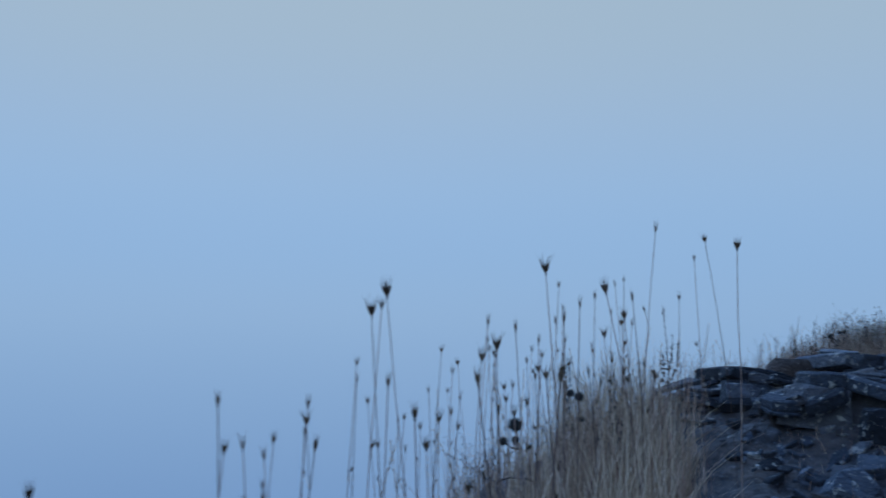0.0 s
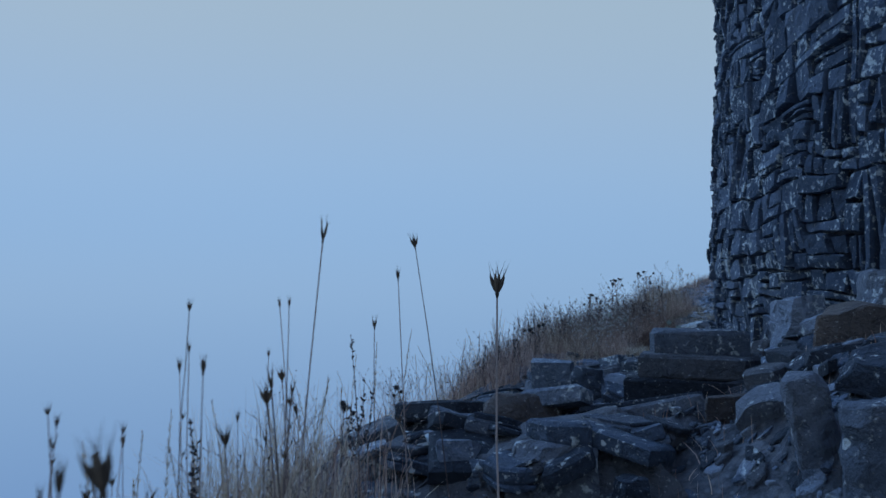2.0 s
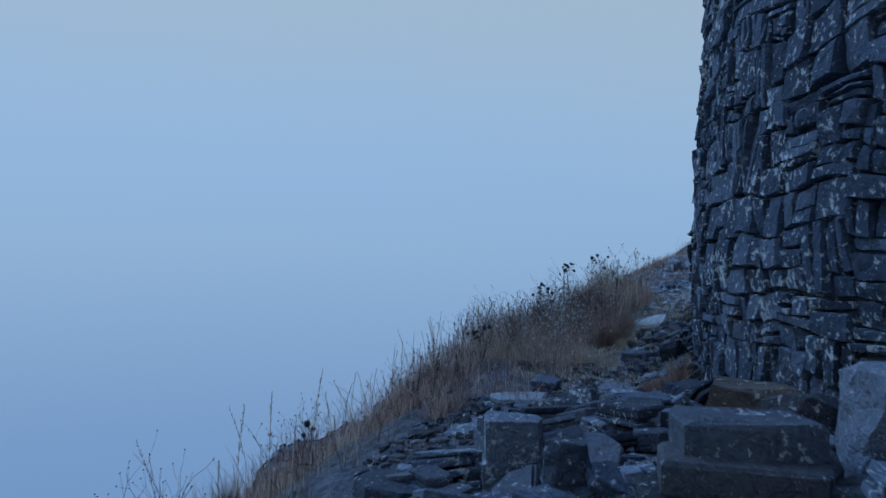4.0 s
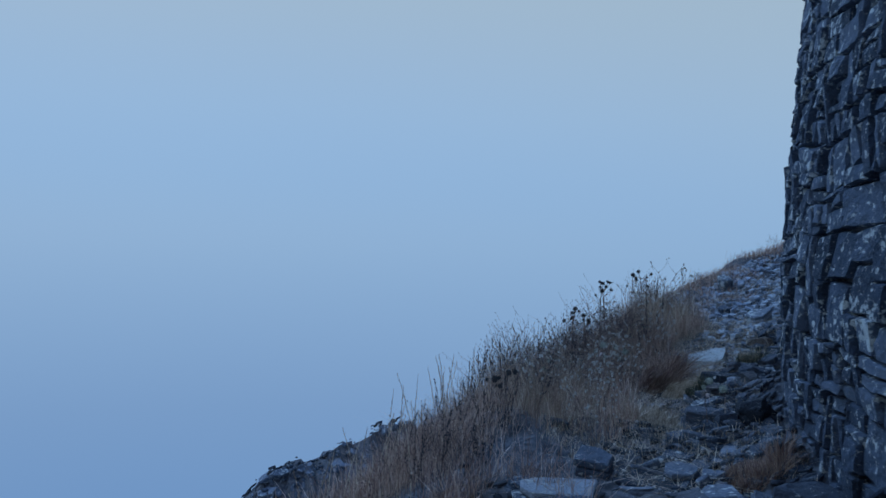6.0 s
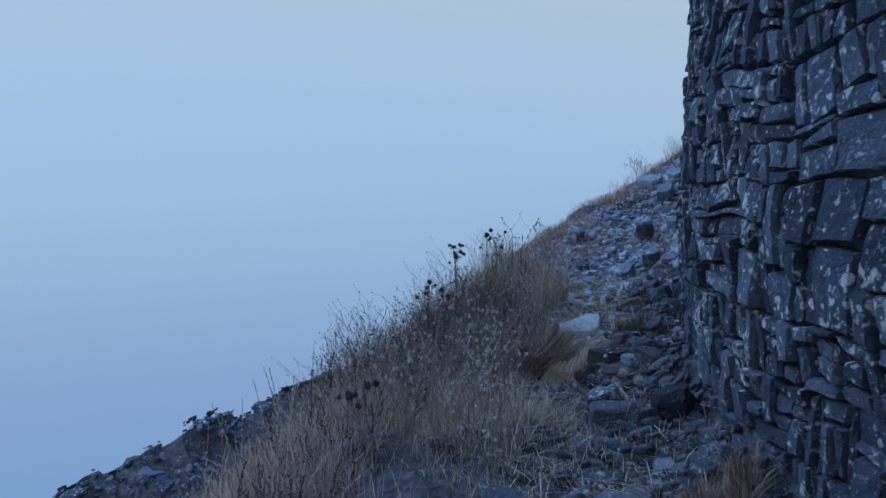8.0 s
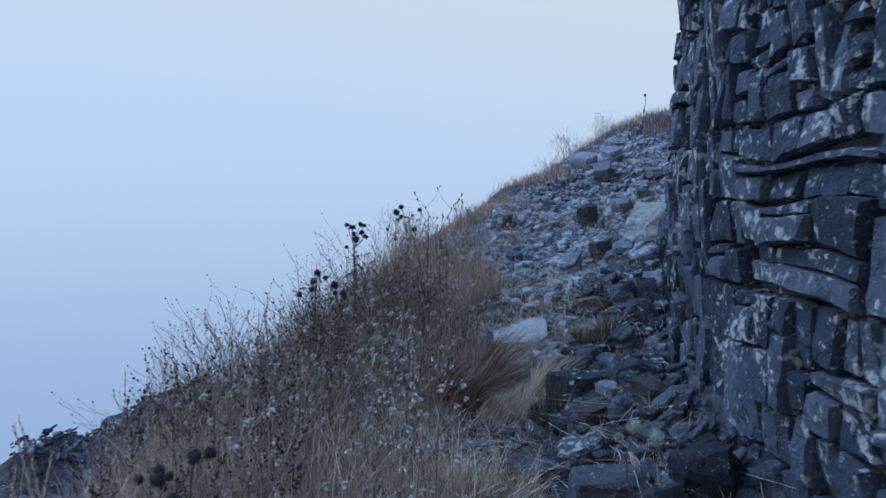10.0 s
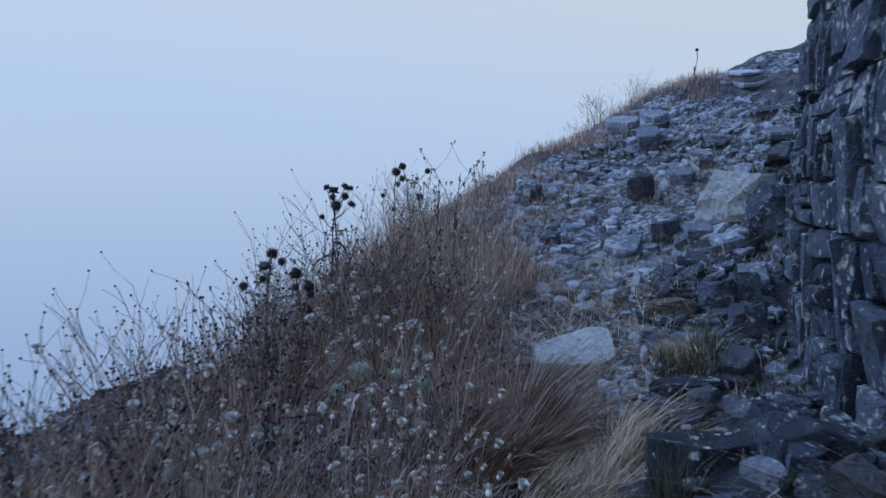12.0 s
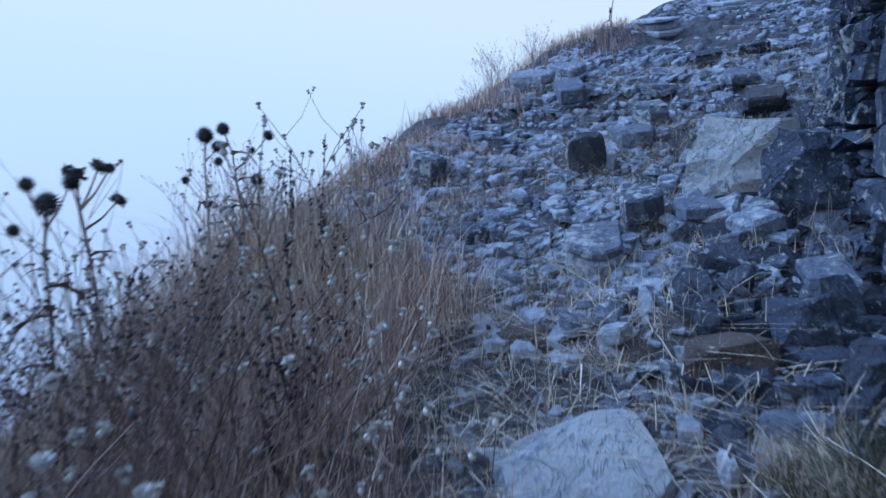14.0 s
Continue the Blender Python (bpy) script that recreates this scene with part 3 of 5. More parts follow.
def bedrock(cx, cy, lx, ly, yaw, height, seed, plates, sizes, materials, label):
    """Bedrock breaking through the soil: a dark core under split, overlapping plates of one dip."""
    rng = random.Random(seed)
    ob = tagged(new("bedrock_outcrop"), label, "rock outcrop", "outcrops of bedrock")
    home = land_at(cx, cy) - 0.15
    ob.location = (cx, cy, home)
    n_u, n_v = int(lx / 0.035), int(ly / 0.035)
    u, v = np.meshgrid(np.linspace(-1, 1, n_u), np.linspace(-1, 1, n_v))
    c, s = math.cos(radians(yaw)), math.sin(radians(yaw))
    x, y = cx + (u * lx * c - v * ly * s) / 2, cy + (u * lx * s + v * ly * c) / 2
    edge = np.maximum(np.abs(u) ** 3, np.abs(v) ** 2) + 0.5 * (value_noise(x, y, 2.6, seed) - 0.5)
    lift = 1 - step(0.5, 0.95, edge)
    z = land(x, y) - 0.12 + lift * (0.12 + height * (0.1 + 0.3 * value_noise(x, y, 3.0, seed + 1)) + 0.03 * value_noise(x, y, 12.0, seed + 2))
    co = np.stack([x - cx, y - cy, z - home], -1).reshape(-1, 3)
    i = (np.arange(n_v - 1)[:, None] * n_u + np.arange(n_u - 1)[None, :]).reshape(-1)
    mesh_part("core", co.tolist(), np.stack([i, i + 1, i + n_u + 1, i + n_u], -1).tolist(), DARK_STONE, ob, "dark cracked rock between the plates")
    dip_x, dip_y = rng.gauss(-6, 3), rng.gauss(5, 3)
    for k in range(plates):
        pu, pv = rng.uniform(-0.92, 0.92), rng.uniform(-0.92, 0.92)
        px, py = cx + (pu * lx * c - pv * ly * s) / 2, cy + (pu * lx * s + pv * ly * c) / 2
        rise = max(0.0, 1 - max(abs(pu) ** 3, abs(pv) ** 2))
        w = rng.uniform(*sizes) * (0.6 + 0.5 * rise)
        h = rng.uniform(0.035, 0.085) * (0.7 + 0.6 * rise)
        vs, fs = slab_data(rng, w, w * rng.uniform(0.5, 0.85), h, rng.choice((1, 2, 3)))
        piece = mesh_part("plate", vs, fs, rng.choice(materials), ob)
        top = land_at(px, py) + height * rise * rng.uniform(0.15, 0.85) - h * 0.5
        piece.matrix_basis = Matrix.Translation((px - cx, py - cy, top - home)) @ pose(0, 0, 0, dip_x + rng.gauss(0, 11), dip_y + rng.gauss(0, 11), yaw + rng.gauss(0, 40))
    return ob


bedrock(3.15, 5.45, 2.5, 1.4, 24, 0.20, 50, 105, (0.15, 0.55), (PALE_SLATE, SLATE, MID_STONE, MID_STONE), "broad outcrop of jagged pale-crusted slate across the path")
bedrock(1.85, 4.05, 1.5, 1.1, 58, 0.22, 70, 60, (0.14, 0.40), (MID_STONE, DARK_STONE, SLATE), "dark outcrop of split slate at the edge of the drop")
bedrock(3.25, 4.35, 1.3, 0.9, 10, 0.18, 90, 40, (0.14, 0.42), (SLATE, DARK_STONE, DARK_STONE), "low outcrop of dark slate below the tower")
bedrock(2.95, 3.45, 1.0, 0.9, 40, 0.24, 110, 36, (0.14, 0.4), (DARK_STONE, DARK_STONE, SLATE), "mossy dark outcrop below the tower")
bedrock(4.40, 6.72, 0.9, 0.5, 20, 0.06, 130, 12, (0.1, 0.26), (PALE_SLATE, MID_STONE, SLATE), "low pale bedrock in the path")
# darker stones picked along the tower's foot stand in for shade there
bedrock(5.75, 7.66, 1.2, 0.6, 38, 0.14, 150, 50, (0.07, 0.20), (SLATE, MID_STONE, MID_STONE, DARK_STONE), "broken bedrock at the foot of the tower")
bedrock(6.74, 8.30, 0.6, 0.4, 40, 0.07, 170, 14, (0.07, 0.17), (SLATE, MID_STONE, DARK_STONE), "broken bedrock at the foot of the tower")
bedrock(5.0, 7.1, 0.7, 0.5, 30, 0.10, 190, 24, (0.08, 0.22), (SLATE, MID_STONE, MID_STONE), "grey bedrock at the foot of the tower")
bedrock(7.75, 8.62, 1.3, 0.5, 14, 0.07, 210, 16, (0.10, 0.24), (SCREE_SLATE, SLATE, PALE_SLATE), "split ledge under the big boulder by the tower")


# the upper slope
standing(8.22, 8.72, 0.42, 0.34, 2.09, -74, CRUSTED_SLATE, "big pale boulder with a flat lichened face by the tower")
# added block; stands in for shadow and dark stone beside the pale boulder
standing(8.17, 8.47, 0.32, 0.30, 2.03, -84, SLATE, "block for the shadow and dark stone right of the pale boulder")
rock(8.44, 9.42, 0.19, 0.18, 0.22, 50, DARK_STONE, "dark rounded boulder standing among the scree", "round", sink=0.05)
standing(8.24, 10.18, 0.22, 0.15, 2.00, -56, PALE_SLATE, "small pale slab at the edge of the grass", "slab", 2, 0, 8)
standing(7.52, 9.02, 0.32, 0.20, 1.70, -66, PALE_SLATE, "pale flat slab lying across the scree", "slab", 2, -6)
standing(7.96, 9.01, 0.30, 0.18, 1.83, -72, PALE_SLATE, "grey flat slab on the scree", "slab", 2)
standing(7.92, 8.80, 0.30, 0.16, 1.79, -70, SLATE, "thin grey slab below the big boulder", "slab", 2, 0, -6)
standing(7.95, 8.60, 0.20, 0.14, 1.78, -79, PALE_SLATE, "thin pale slab below the big boulder", "slab", 2)
standing(7.60, 9.54, 0.20, 0.13, 1.71, -59, SLATE, "grey slab at the edge of the russet grass", "slab", 2)
standing(7.46, 8.32, 0.22, 0.16, 1.64, -70, PALE_SLATE, "pale slab lying against the foot of the tower", "slab", 2, 0, 10)
standing(7.28, 8.30, 0.15, 0.13, 1.64, -60, SLATE, "square grey block at the foot of the tower")
standing(7.10, 8.32, 0.16, 0.15, 1.61, -75, SLATE, "lichened block leaning at the foot of the tower", "boulder", 3, 0, 12)
standing(6.98, 8.17, 0.16, 0.15, 1.55, -68, MID_STONE, "grey split block beside the tower")
standing(9.24, 8.80, 0.42, 0.26, 2.26, -80, DARK_STONE, "heavy dark slab under the tower wall", "slab", 4)
standing(9.28, 9.38, 0.30, 0.18, 2.24, -68, PALE_SLATE, "grey slab on the upper scree", "slab", 2)
standing(8.78, 9.30, 0.30, 0.20, 2.09, -60, SLATE, "flat grey slab behind the dark boulder", "slab", 2)
standing(8.92, 8.98, 0.34, 0.16, 2.10, -84, SCREE_SLATE, "long grey slab on the upper scree", "slab", 2, 0, 12)
standing(10.00, 10.40, 0.50, 0.34, 2.55, -58, PALE_SLATE, "outcropping block of slate on the skyline", "slab", 3)
standing(10.40, 10.34, 0.44, 0.30, 2.63, -62, SCREE_SLATE, "outcropping slab on the skyline", "slab", 3)
standing(9.70, 10.02, 0.42, 0.20, 2.42, -62, SLATE, "long slab near the skyline", "slab", 3)
standing(10.56, 9.42, 0.34, 0.22, 2.65, -76, SLATE, "grey slab on the upper scree", "slab", 3)
standing(10.52, 9.12, 0.36, 0.22, 2.67, -79, SLATE, "grey slab on the upper scree", "slab", 3)
standing(9.80, 9.06, 0.40, 0.24, 2.42, -75, SLATE, "grey slab on the upper scree", "slab", 3)
standing(9.85, 9.55, 0.34, 0.2, 2.40, -70, PALE_SLATE, "pale slab on the upper scree", "slab", 2)
standing(12.3, 10.3, 0.5, 0.4, 3.22, -70, SCREE_SLATE, "broken ledge of rock on the skyline", "slab", 4)
standing(13.2, 9.9, 0.5, 0.4, 3.46, -76, SCREE_SLATE, "broken ledge of rock on the skyline", "slab", 4)
# around the white-crusted slab
standing(6.50, 8.65, 0.34, 0.30, 1.39, -55, CRUSTED_SLATE, "slab crusted white with lichen in the path", "boulder", 2, -16, 4)
standing(6.92, 8.72, 0.30, 0.15, 1.47, -66, PALE_SLATE, "narrow layered slab beside the path", "slab", 4)
standing(6.92, 8.96, 0.19, 0.15, 1.51, -60, RUSTY_STONE, "brownish flat block at the path's edge")
standing(6.93, 8.46, 0.21, 0.14, 1.53, -77, RUSTY_STONE, "brown square block beside the path")
standing(6.90, 8.59, 0.12, 0.10, 1.47, -40, PALE_SLATE, "small lichened stone beside the path")
standing(6.28, 8.06, 0.24, 0.16, 1.39, -72, MID_STONE, "flat block at the foot of the tower", "slab", 3)
standing(6.10, 8.10, 0.14, 0.12, 1.33, -30, MID_STONE, "grey block at the foot of the tower")
standing(6.56, 8.02, 0.18, 0.13, 1.44, -60, MID_STONE, "tilted grey plate against the tower", "slab", 2, 0, 14)
# the rubble at the tower's foot; darker stone stands in for the wall's shade
standing(5.90, 7.60, 0.22, 0.18, 1.46, -60, MID_STONE, "grey boulder with pale patches at the tower's foot")
standing(5.80, 7.84, 0.26, 0.16, 1.38, -58, MID_STONE, "grey broken block at the tower's foot")
standing(5.60, 7.72, 0.22, 0.14, 1.28, -40, MID_STONE, "flat grey block in the rubble")
standing(5.38, 7.52, 0.28, 0.22, 1.25, -58, PALE_SLATE, "blue-grey flat slab in the rubble", "slab", 2)
standing(5.13, 7.28, 0.27, 0.20, 1.27, -50, MID_STONE, "grey slab raised on smaller stones", "boulder")
rock(5.28, 7.02, 0.22, 0.2, 0.2, 40, DARK_STONE, "dark block under the tower wall", "boulder")
rock(6.02, 8.02, 0.16, 0.14, 0.10, 10, SLATE, "small grey block in the rubble", "boulder")
rock(5.75, 7.95, 0.14, 0.1, 0.07, 80, PALE_SLATE, "small pale stone in the rubble", "boulder")
# the rock terrace
rock(4.00, 6.92, 0.34, 0.22, 0.11, 25, SLATE, "pale flat slab at the edge of the grass")
rock(4.40, 6.70, 0.30, 0.2, 0.09, -12, SLATE, "pale flat slab in the path")
rock(4.58, 6.95, 0.2, 0.14, 0.07, 35, SLATE, "small grey slab in the path")
rock(3.55, 6.45, 0.42, 0.28, 0.12, 15, SLATE, "grey slab in the path")
standing(4.00, 5.12, 0.52, 0.26, 1.42, -50, RUSTY_STONE, "mossy tilted boulder against the tower", "boulder", 3, 0, -9)
standing(3.72, 4.62, 0.34, 0.26, 1.46, -50, DARK_STONE, "dark white-flecked block under the tower")
standing(4.24, 5.82, 0.30, 0.24, 1.29, -46, MID_STONE, "grey boulder at the tower's foot")
standing(3.58, 5.66, 0.70, 0.46, 1.24, -30, SLATE, "pale-crusted ridge of slate across the path", "slab", 3, -6, 8)
standing(3.20, 5.75, 0.50, 0.36, 1.14, -30, PALE_SLATE, "pale-crusted slab across the path", "slab", 3)
standing(3.12, 6.35, 0.44, 0.30, 1.05, -32, PALE_SLATE, "pale flat plate at the grass edge", "slab", 2)
standing(2.20, 3.71, 0.55, 0.30, 1.31, -34, MID_STONE, "long dark slab lying on the scree", "slab", 2, 5, 3)
standing(1.80, 3.93, 0.33, 0.28, 1.34, -22, RUSTY_STONE, "rust-stained boulder on the outcrop")
standing(2.70, 4.02, 0.62, 0.42, 1.45, -38, DARK_STONE, "dark block under the stepped ledge", "slab", 2)
standing(2.74, 4.05, 0.50, 0.30, 1.55, -40, MID_STONE, "stepped ledge with a white-crusted top edge", "slab", 2)
standing(2.64, 4.80, 0.19, 0.15, 1.34, -30, MID_STONE, "angular grey block along the outcrop")
standing(2.66, 5.22, 0.31, 0.22, 1.34, -24, PALE_SLATE, "pale-topped slab along the outcrop", "slab", 3)
standing(3.30, 3.50, 0.52, 0.42, 1.82, -48, MID_STONE, "big boulder with a white-crusted ridge below the tower", "boulder", 3, 0, -14)
standing(3.20, 3.90, 0.28, 0.28, 1.71, -40, SLATE, "white-crusted boulder wedged against the tower")
standing(2.90, 3.22, 0.50, 0.40, 1.66, -52, RUSTY_STONE, "big brown boulder below the tower", "boulder", 3, 0, -10)
standing(2.60, 3.12, 0.30, 0.26, 1.55, -44, DARK_STONE, "mossy dark boulder below the tower")
standing(2.95, 2.90, 0.55, 0.45, 1.62, 15, DARK_STONE, "big dark boulder below the tower")
standing(1.63, 3.44, 0.30, 0.18, 1.24, -24, MID_STONE, "leaning grey slab below the rusty boulder", "boulder", 2, 10, -8)
standing(1.62, 4.38, 0.50, 0.40, 1.25, -20, DARK_STONE, "mossy rock on the outcrop's edge", "slab", 4)
standing(1.36, 4.28, 0.34, 0.30, 1.19, 20, DARK_STONE, "mossy rock on the outcrop's edge", "slab", 4)
standing(1.40, 3.88, 0.18, 0.18, 1.20, -18, CRUSTED_SLATE, "white-crusted rock at the edge of the grass", "slab", 4)
standing(1.26, 4.02, 0.17, 0.18, 1.17, -10, PALE_SLATE, "grey rock at the edge of the grass", "slab", 4)
standing(1.48, 3.60, 0.15, 0.14, 1.17, -30, PALE_SLATE, "white-flecked stone at the outcrop's foot")
standing(1.55, 3.78, 0.20, 0.16, 1.20, 10, MID_STONE, "grey block at the outcrop's foot")
standing(2.32, 3.36, 0.20, 0.14, 1.37, -40, RUSTY_STONE, "ochre stone above the scree")
standing(2.15, 2.85, 0.12, 0.15, 1.50, -40, MID_STONE, "upright pale-edged plate of slate", "boulder", 2, 0, 12)
standing(2.12, 2.62, 0.22, 0.18, 1.45, -50, MID_STONE, "square grey boulder above the scree")
standing(1.77, 3.20, 0.12, 0.10, 1.17, -30, MID_STONE, "angular stone on the dark soil")
rock(2.35, 4.75, 0.34, 0.24, 0.16, 50, SLATE, "grey block along the outcrop", "boulder")
rock(2.75, 5.05, 0.42, 0.28, 0.2, 10, SLATE, "grey slab along the outcrop", layers=4)
rock(3.85, 5.75, 0.50, 0.36, 0.12, 50, SLATE, "pale flat ledge below the tower", layers=3, lean=0.5)
rock(3.85, 6.25, 0.55, 0.34, 0.11, 22, SLATE, "pale flat ledge in the path", layers=3, lean=0.5)
rock(3.60, 6.70, 0.40, 0.26, 0.09, 40, PALE_SLATE, "pale slab at the grass edge", layers=2)
rock(4.30, 6.35, 0.34, 0.24, 0.10, 10, SLATE, "grey slab in the path", layers=3)
trng = random.Random(19)
for k in range(46):
    rx, ry = trng.uniform(1.5, 3.5), trng.uniform(2.7, 4.7)
    if math.hypot(rx - TOWER_X, ry - TOWER_Y) - TOWER_R < 0.15 or crest_distance(np.float64(rx), np.float64(ry)) > -0.6:
        continue
    rw = trng.uniform(0.10, 0.26)
    rock(rx, ry, rw, rw * trng.uniform(0.6, 0.9), rw * trng.uniform(0.3, 0.6), trng.uniform(0, 180), trng.choice((MID_STONE, DARK_STONE, SLATE)), "angular loose stone below the outcrop", trng.choice(("slab", "boulder")), 2, 0.7, trng.gauss(0, 14))
# the far shoulder; slate's blue-grey over brown soil stands in for haze
srng = random.Random(5)
for k in range(26):
    rx, ry = srng.uniform(3.4, 9.5), srng.uniform(14.6, 15.7)
    rw = srng.uniform(0.18, 0.4)
    rock(rx, ry, rw, rw * 0.7, rw * srng.uniform(0.15, 0.3), srng.uniform(0, 180), SLATE, "far grey ledge of rock on the lower shoulder", "slab", 3, sink=rw * 0.12)
# middling stones strewn on the scree
srng = random.Random(8)
made = 0
while made < 115:
    rx, ry = srng.uniform(1.5, 11.0), srng.uniform(2.6, 10.8)
    dist = float(crest_distance(np.float64(rx), np.float64(ry)))
    tower_gap = math.hypot(rx - TOWER_X, ry - TOWER_Y) - TOWER_R
    if dist > -0.45 or tower_gap < 0.1 or tower_gap > 2.7 or (4.4 < rx < 7.2 and dist > -1.0):
        continue
    made += 1
    rw = srng.uniform(0.06, 0.16)
    rock(rx, ry, rw, rw * srng.uniform(0.5, 0.85), rw * srng.uniform(0.16, 0.36), srng.uniform(0, 180), srng.choice((SCREE_SLATE, SCREE_SLATE, SCREE_SLATE, SLATE, SLATE, PALE_SLATE)) if rx > 5.5 else srng.choice((SLATE, SLATE, DARK_STONE)), "loose grey stone on the slope", srng.choice(("slab", "slab", "slab", "boulder")), 2)


def scatter(count, seed, xr, yr, keep, clump=None):
    """Points in a box for which keep(x, y, crest distance) holds, gathered in clumps."""
    r = np.random.RandomState(seed)
    out = np.zeros((0, 2))
    while len(out) < count:
        p = np.stack([r.uniform(*xr, 60000), r.uniform(*yr, 60000)], -1)
        d = crest_distance(p[:, 0], p[:, 1])
        ok = keep(p[:, 0], p[:, 1], d)
        gap = np.hypot(p[:, 0] - TOWER_X, p[:, 1] - TOWER_Y) - TOWER_R
        ok &= gap > 0.01
        if clump:
            ok &= value_noise(p[:, 0], p[:, 1], clump, seed) > r.uniform(0.15, 0.75, len(p))
        out = np.concatenate([out, p[ok]])
    return out[:count]


def disc(count, seed, cx, cy, rad):
    r = np.random.RandomState(seed)
    a, q = r.rand(count) * 6.283, rad * np.sqrt(r.rand(count))
    return np.stack([cx + q * np.cos(a), cy + q * np.sin(a)], -1)


# small scree: too many to count
def scree(name, count, seed, region, low, high, material, label, keep=None):
    rng = random.Random(seed)
    verts, faces = [], []
    pts = scatter(count, seed, region[0], region[1], keep or (lambda x, y, d: (d < -0.25) & ((d < -0.95) | (x < 3.5) | (x > 7.3))), 1.7)
    zs = rough_land(pts[:, 0], pts[:, 1])
    gxs = (land(pts[:, 0] + 0.1, pts[:, 1]) - land(pts[:, 0] - 0.1, pts[:, 1])) / 0.2
    gys = (land(pts[:, 0], pts[:, 1] + 0.1) - land(pts[:, 0], pts[:, 1] - 0.1)) / 0.2
    for (x, y), gz, gx, gy in zip(pts.tolist(), zs.tolist(), gxs.tolist(), gys.tolist()):
        w = low + (high - low) * rng.random() ** 2.2
        n = rng.choice((5, 6, 7))
        yaw = rng.uniform(0, 6.3)
        d = rng.uniform(0.35, 0.85)
        h = w * rng.uniform(0.1, 0.32)
        tx, ty = rng.gauss(0, 0.22), rng.gauss(0, 0.22)
        z = gz - h * 0.15
        b = len(verts)
        ring = [(2 * math.pi * (k + rng.uniform(-0.3, 0.3)) / n, rng.uniform(0.75, 1.1)) for k in range(n)]
        for s, hz in ((0.95, -0.3), (1.0, 0.75), (0.82, 1.0)):
            for a, r in ring:
                px, py = r * s * w / 2 * math.cos(a), r * s * w / 2 * d * math.sin(a)
                qx, qy = px * math.cos(yaw) - py * math.sin(yaw), px * math.sin(yaw) + py * math.cos(yaw)
                verts.append((x + qx, y + qy, z + hz * h + (gx + tx) * qx + (gy + ty) * qy))
        for k in range(2):
            for p in range(n):
                q = (p + 1) % n
                faces.append((b + k * n + p, b + k * n + q, b + (k + 1) * n + q, b + (k + 1) * n + p))
        faces.append(tuple(b + 2 * n + p for p in range(n)))
    me = bpy.data.meshes.new(name)
    me.from_pydata(verts, [], faces)
    me.materials.append(material)
    return tagged(new(name, me), label, "scree", kind="stuff")


scree("scree", 7000, 31, ((6.2, 13.5), (7.4, 11.2)), 0.025, 0.13, SCREE_SLATE, "loose scree of thin grey slate chips")
scree("scree", 900, 32, ((6.2, 11.0), (7.4, 10.8)), 0.03, 0.12, PALE_SLATE, "scattered pale slate chips")
scree("scree", 4500, 37, ((6.0, 11.0), (7.4, 10.8)), 0.012, 0.05, SCREE_SLATE, "small broken slate chips")
scree("rubble", 1800, 38, ((3.8, 9.2), (4.8, 8.9)), 0.03, 0.16, MID_STONE, "angular rubble along the foot of the tower", lambda x, y, d: np.hypot(x - TOWER_X, y - TOWER_Y) - TOWER_R < 0.5)
scree("rubble", 1100, 38, ((1.2, 3.4), (2.5, 4.4)), 0.02, 0.10, SLATE, "angular grey rubble on the soil below the outcrop", lambda x, y, d: d < -0.3)
scree("rubble", 2600, 33, ((1.2, 6.6), (2.4, 8.8)), 0.02, 0.12, DARK_STONE, "dark stony rubble on the trodden path")
scree("rubble", 1500, 34, ((1.2, 6.6), (2.4, 8.8)), 0.02, 0.10, MID_STONE, "grey slate rubble on the trodden path")


scree("rubble", 1500, 35, ((1.4, 3.6), (2.5, 4.6)), 0.02, 0.09, MID_STONE, "angular grey rubble below the outcrop")


# bluish chips spread over the brown soil imitate haze on the shoulder
scree("far_rubble", 3200, 36, ((3.0, 10.0), (13.6, 16.2)), 0.04, 0.15, SLATE, "grey rubble on the lower shoulder", lambda x, y, d: d > 2.0)


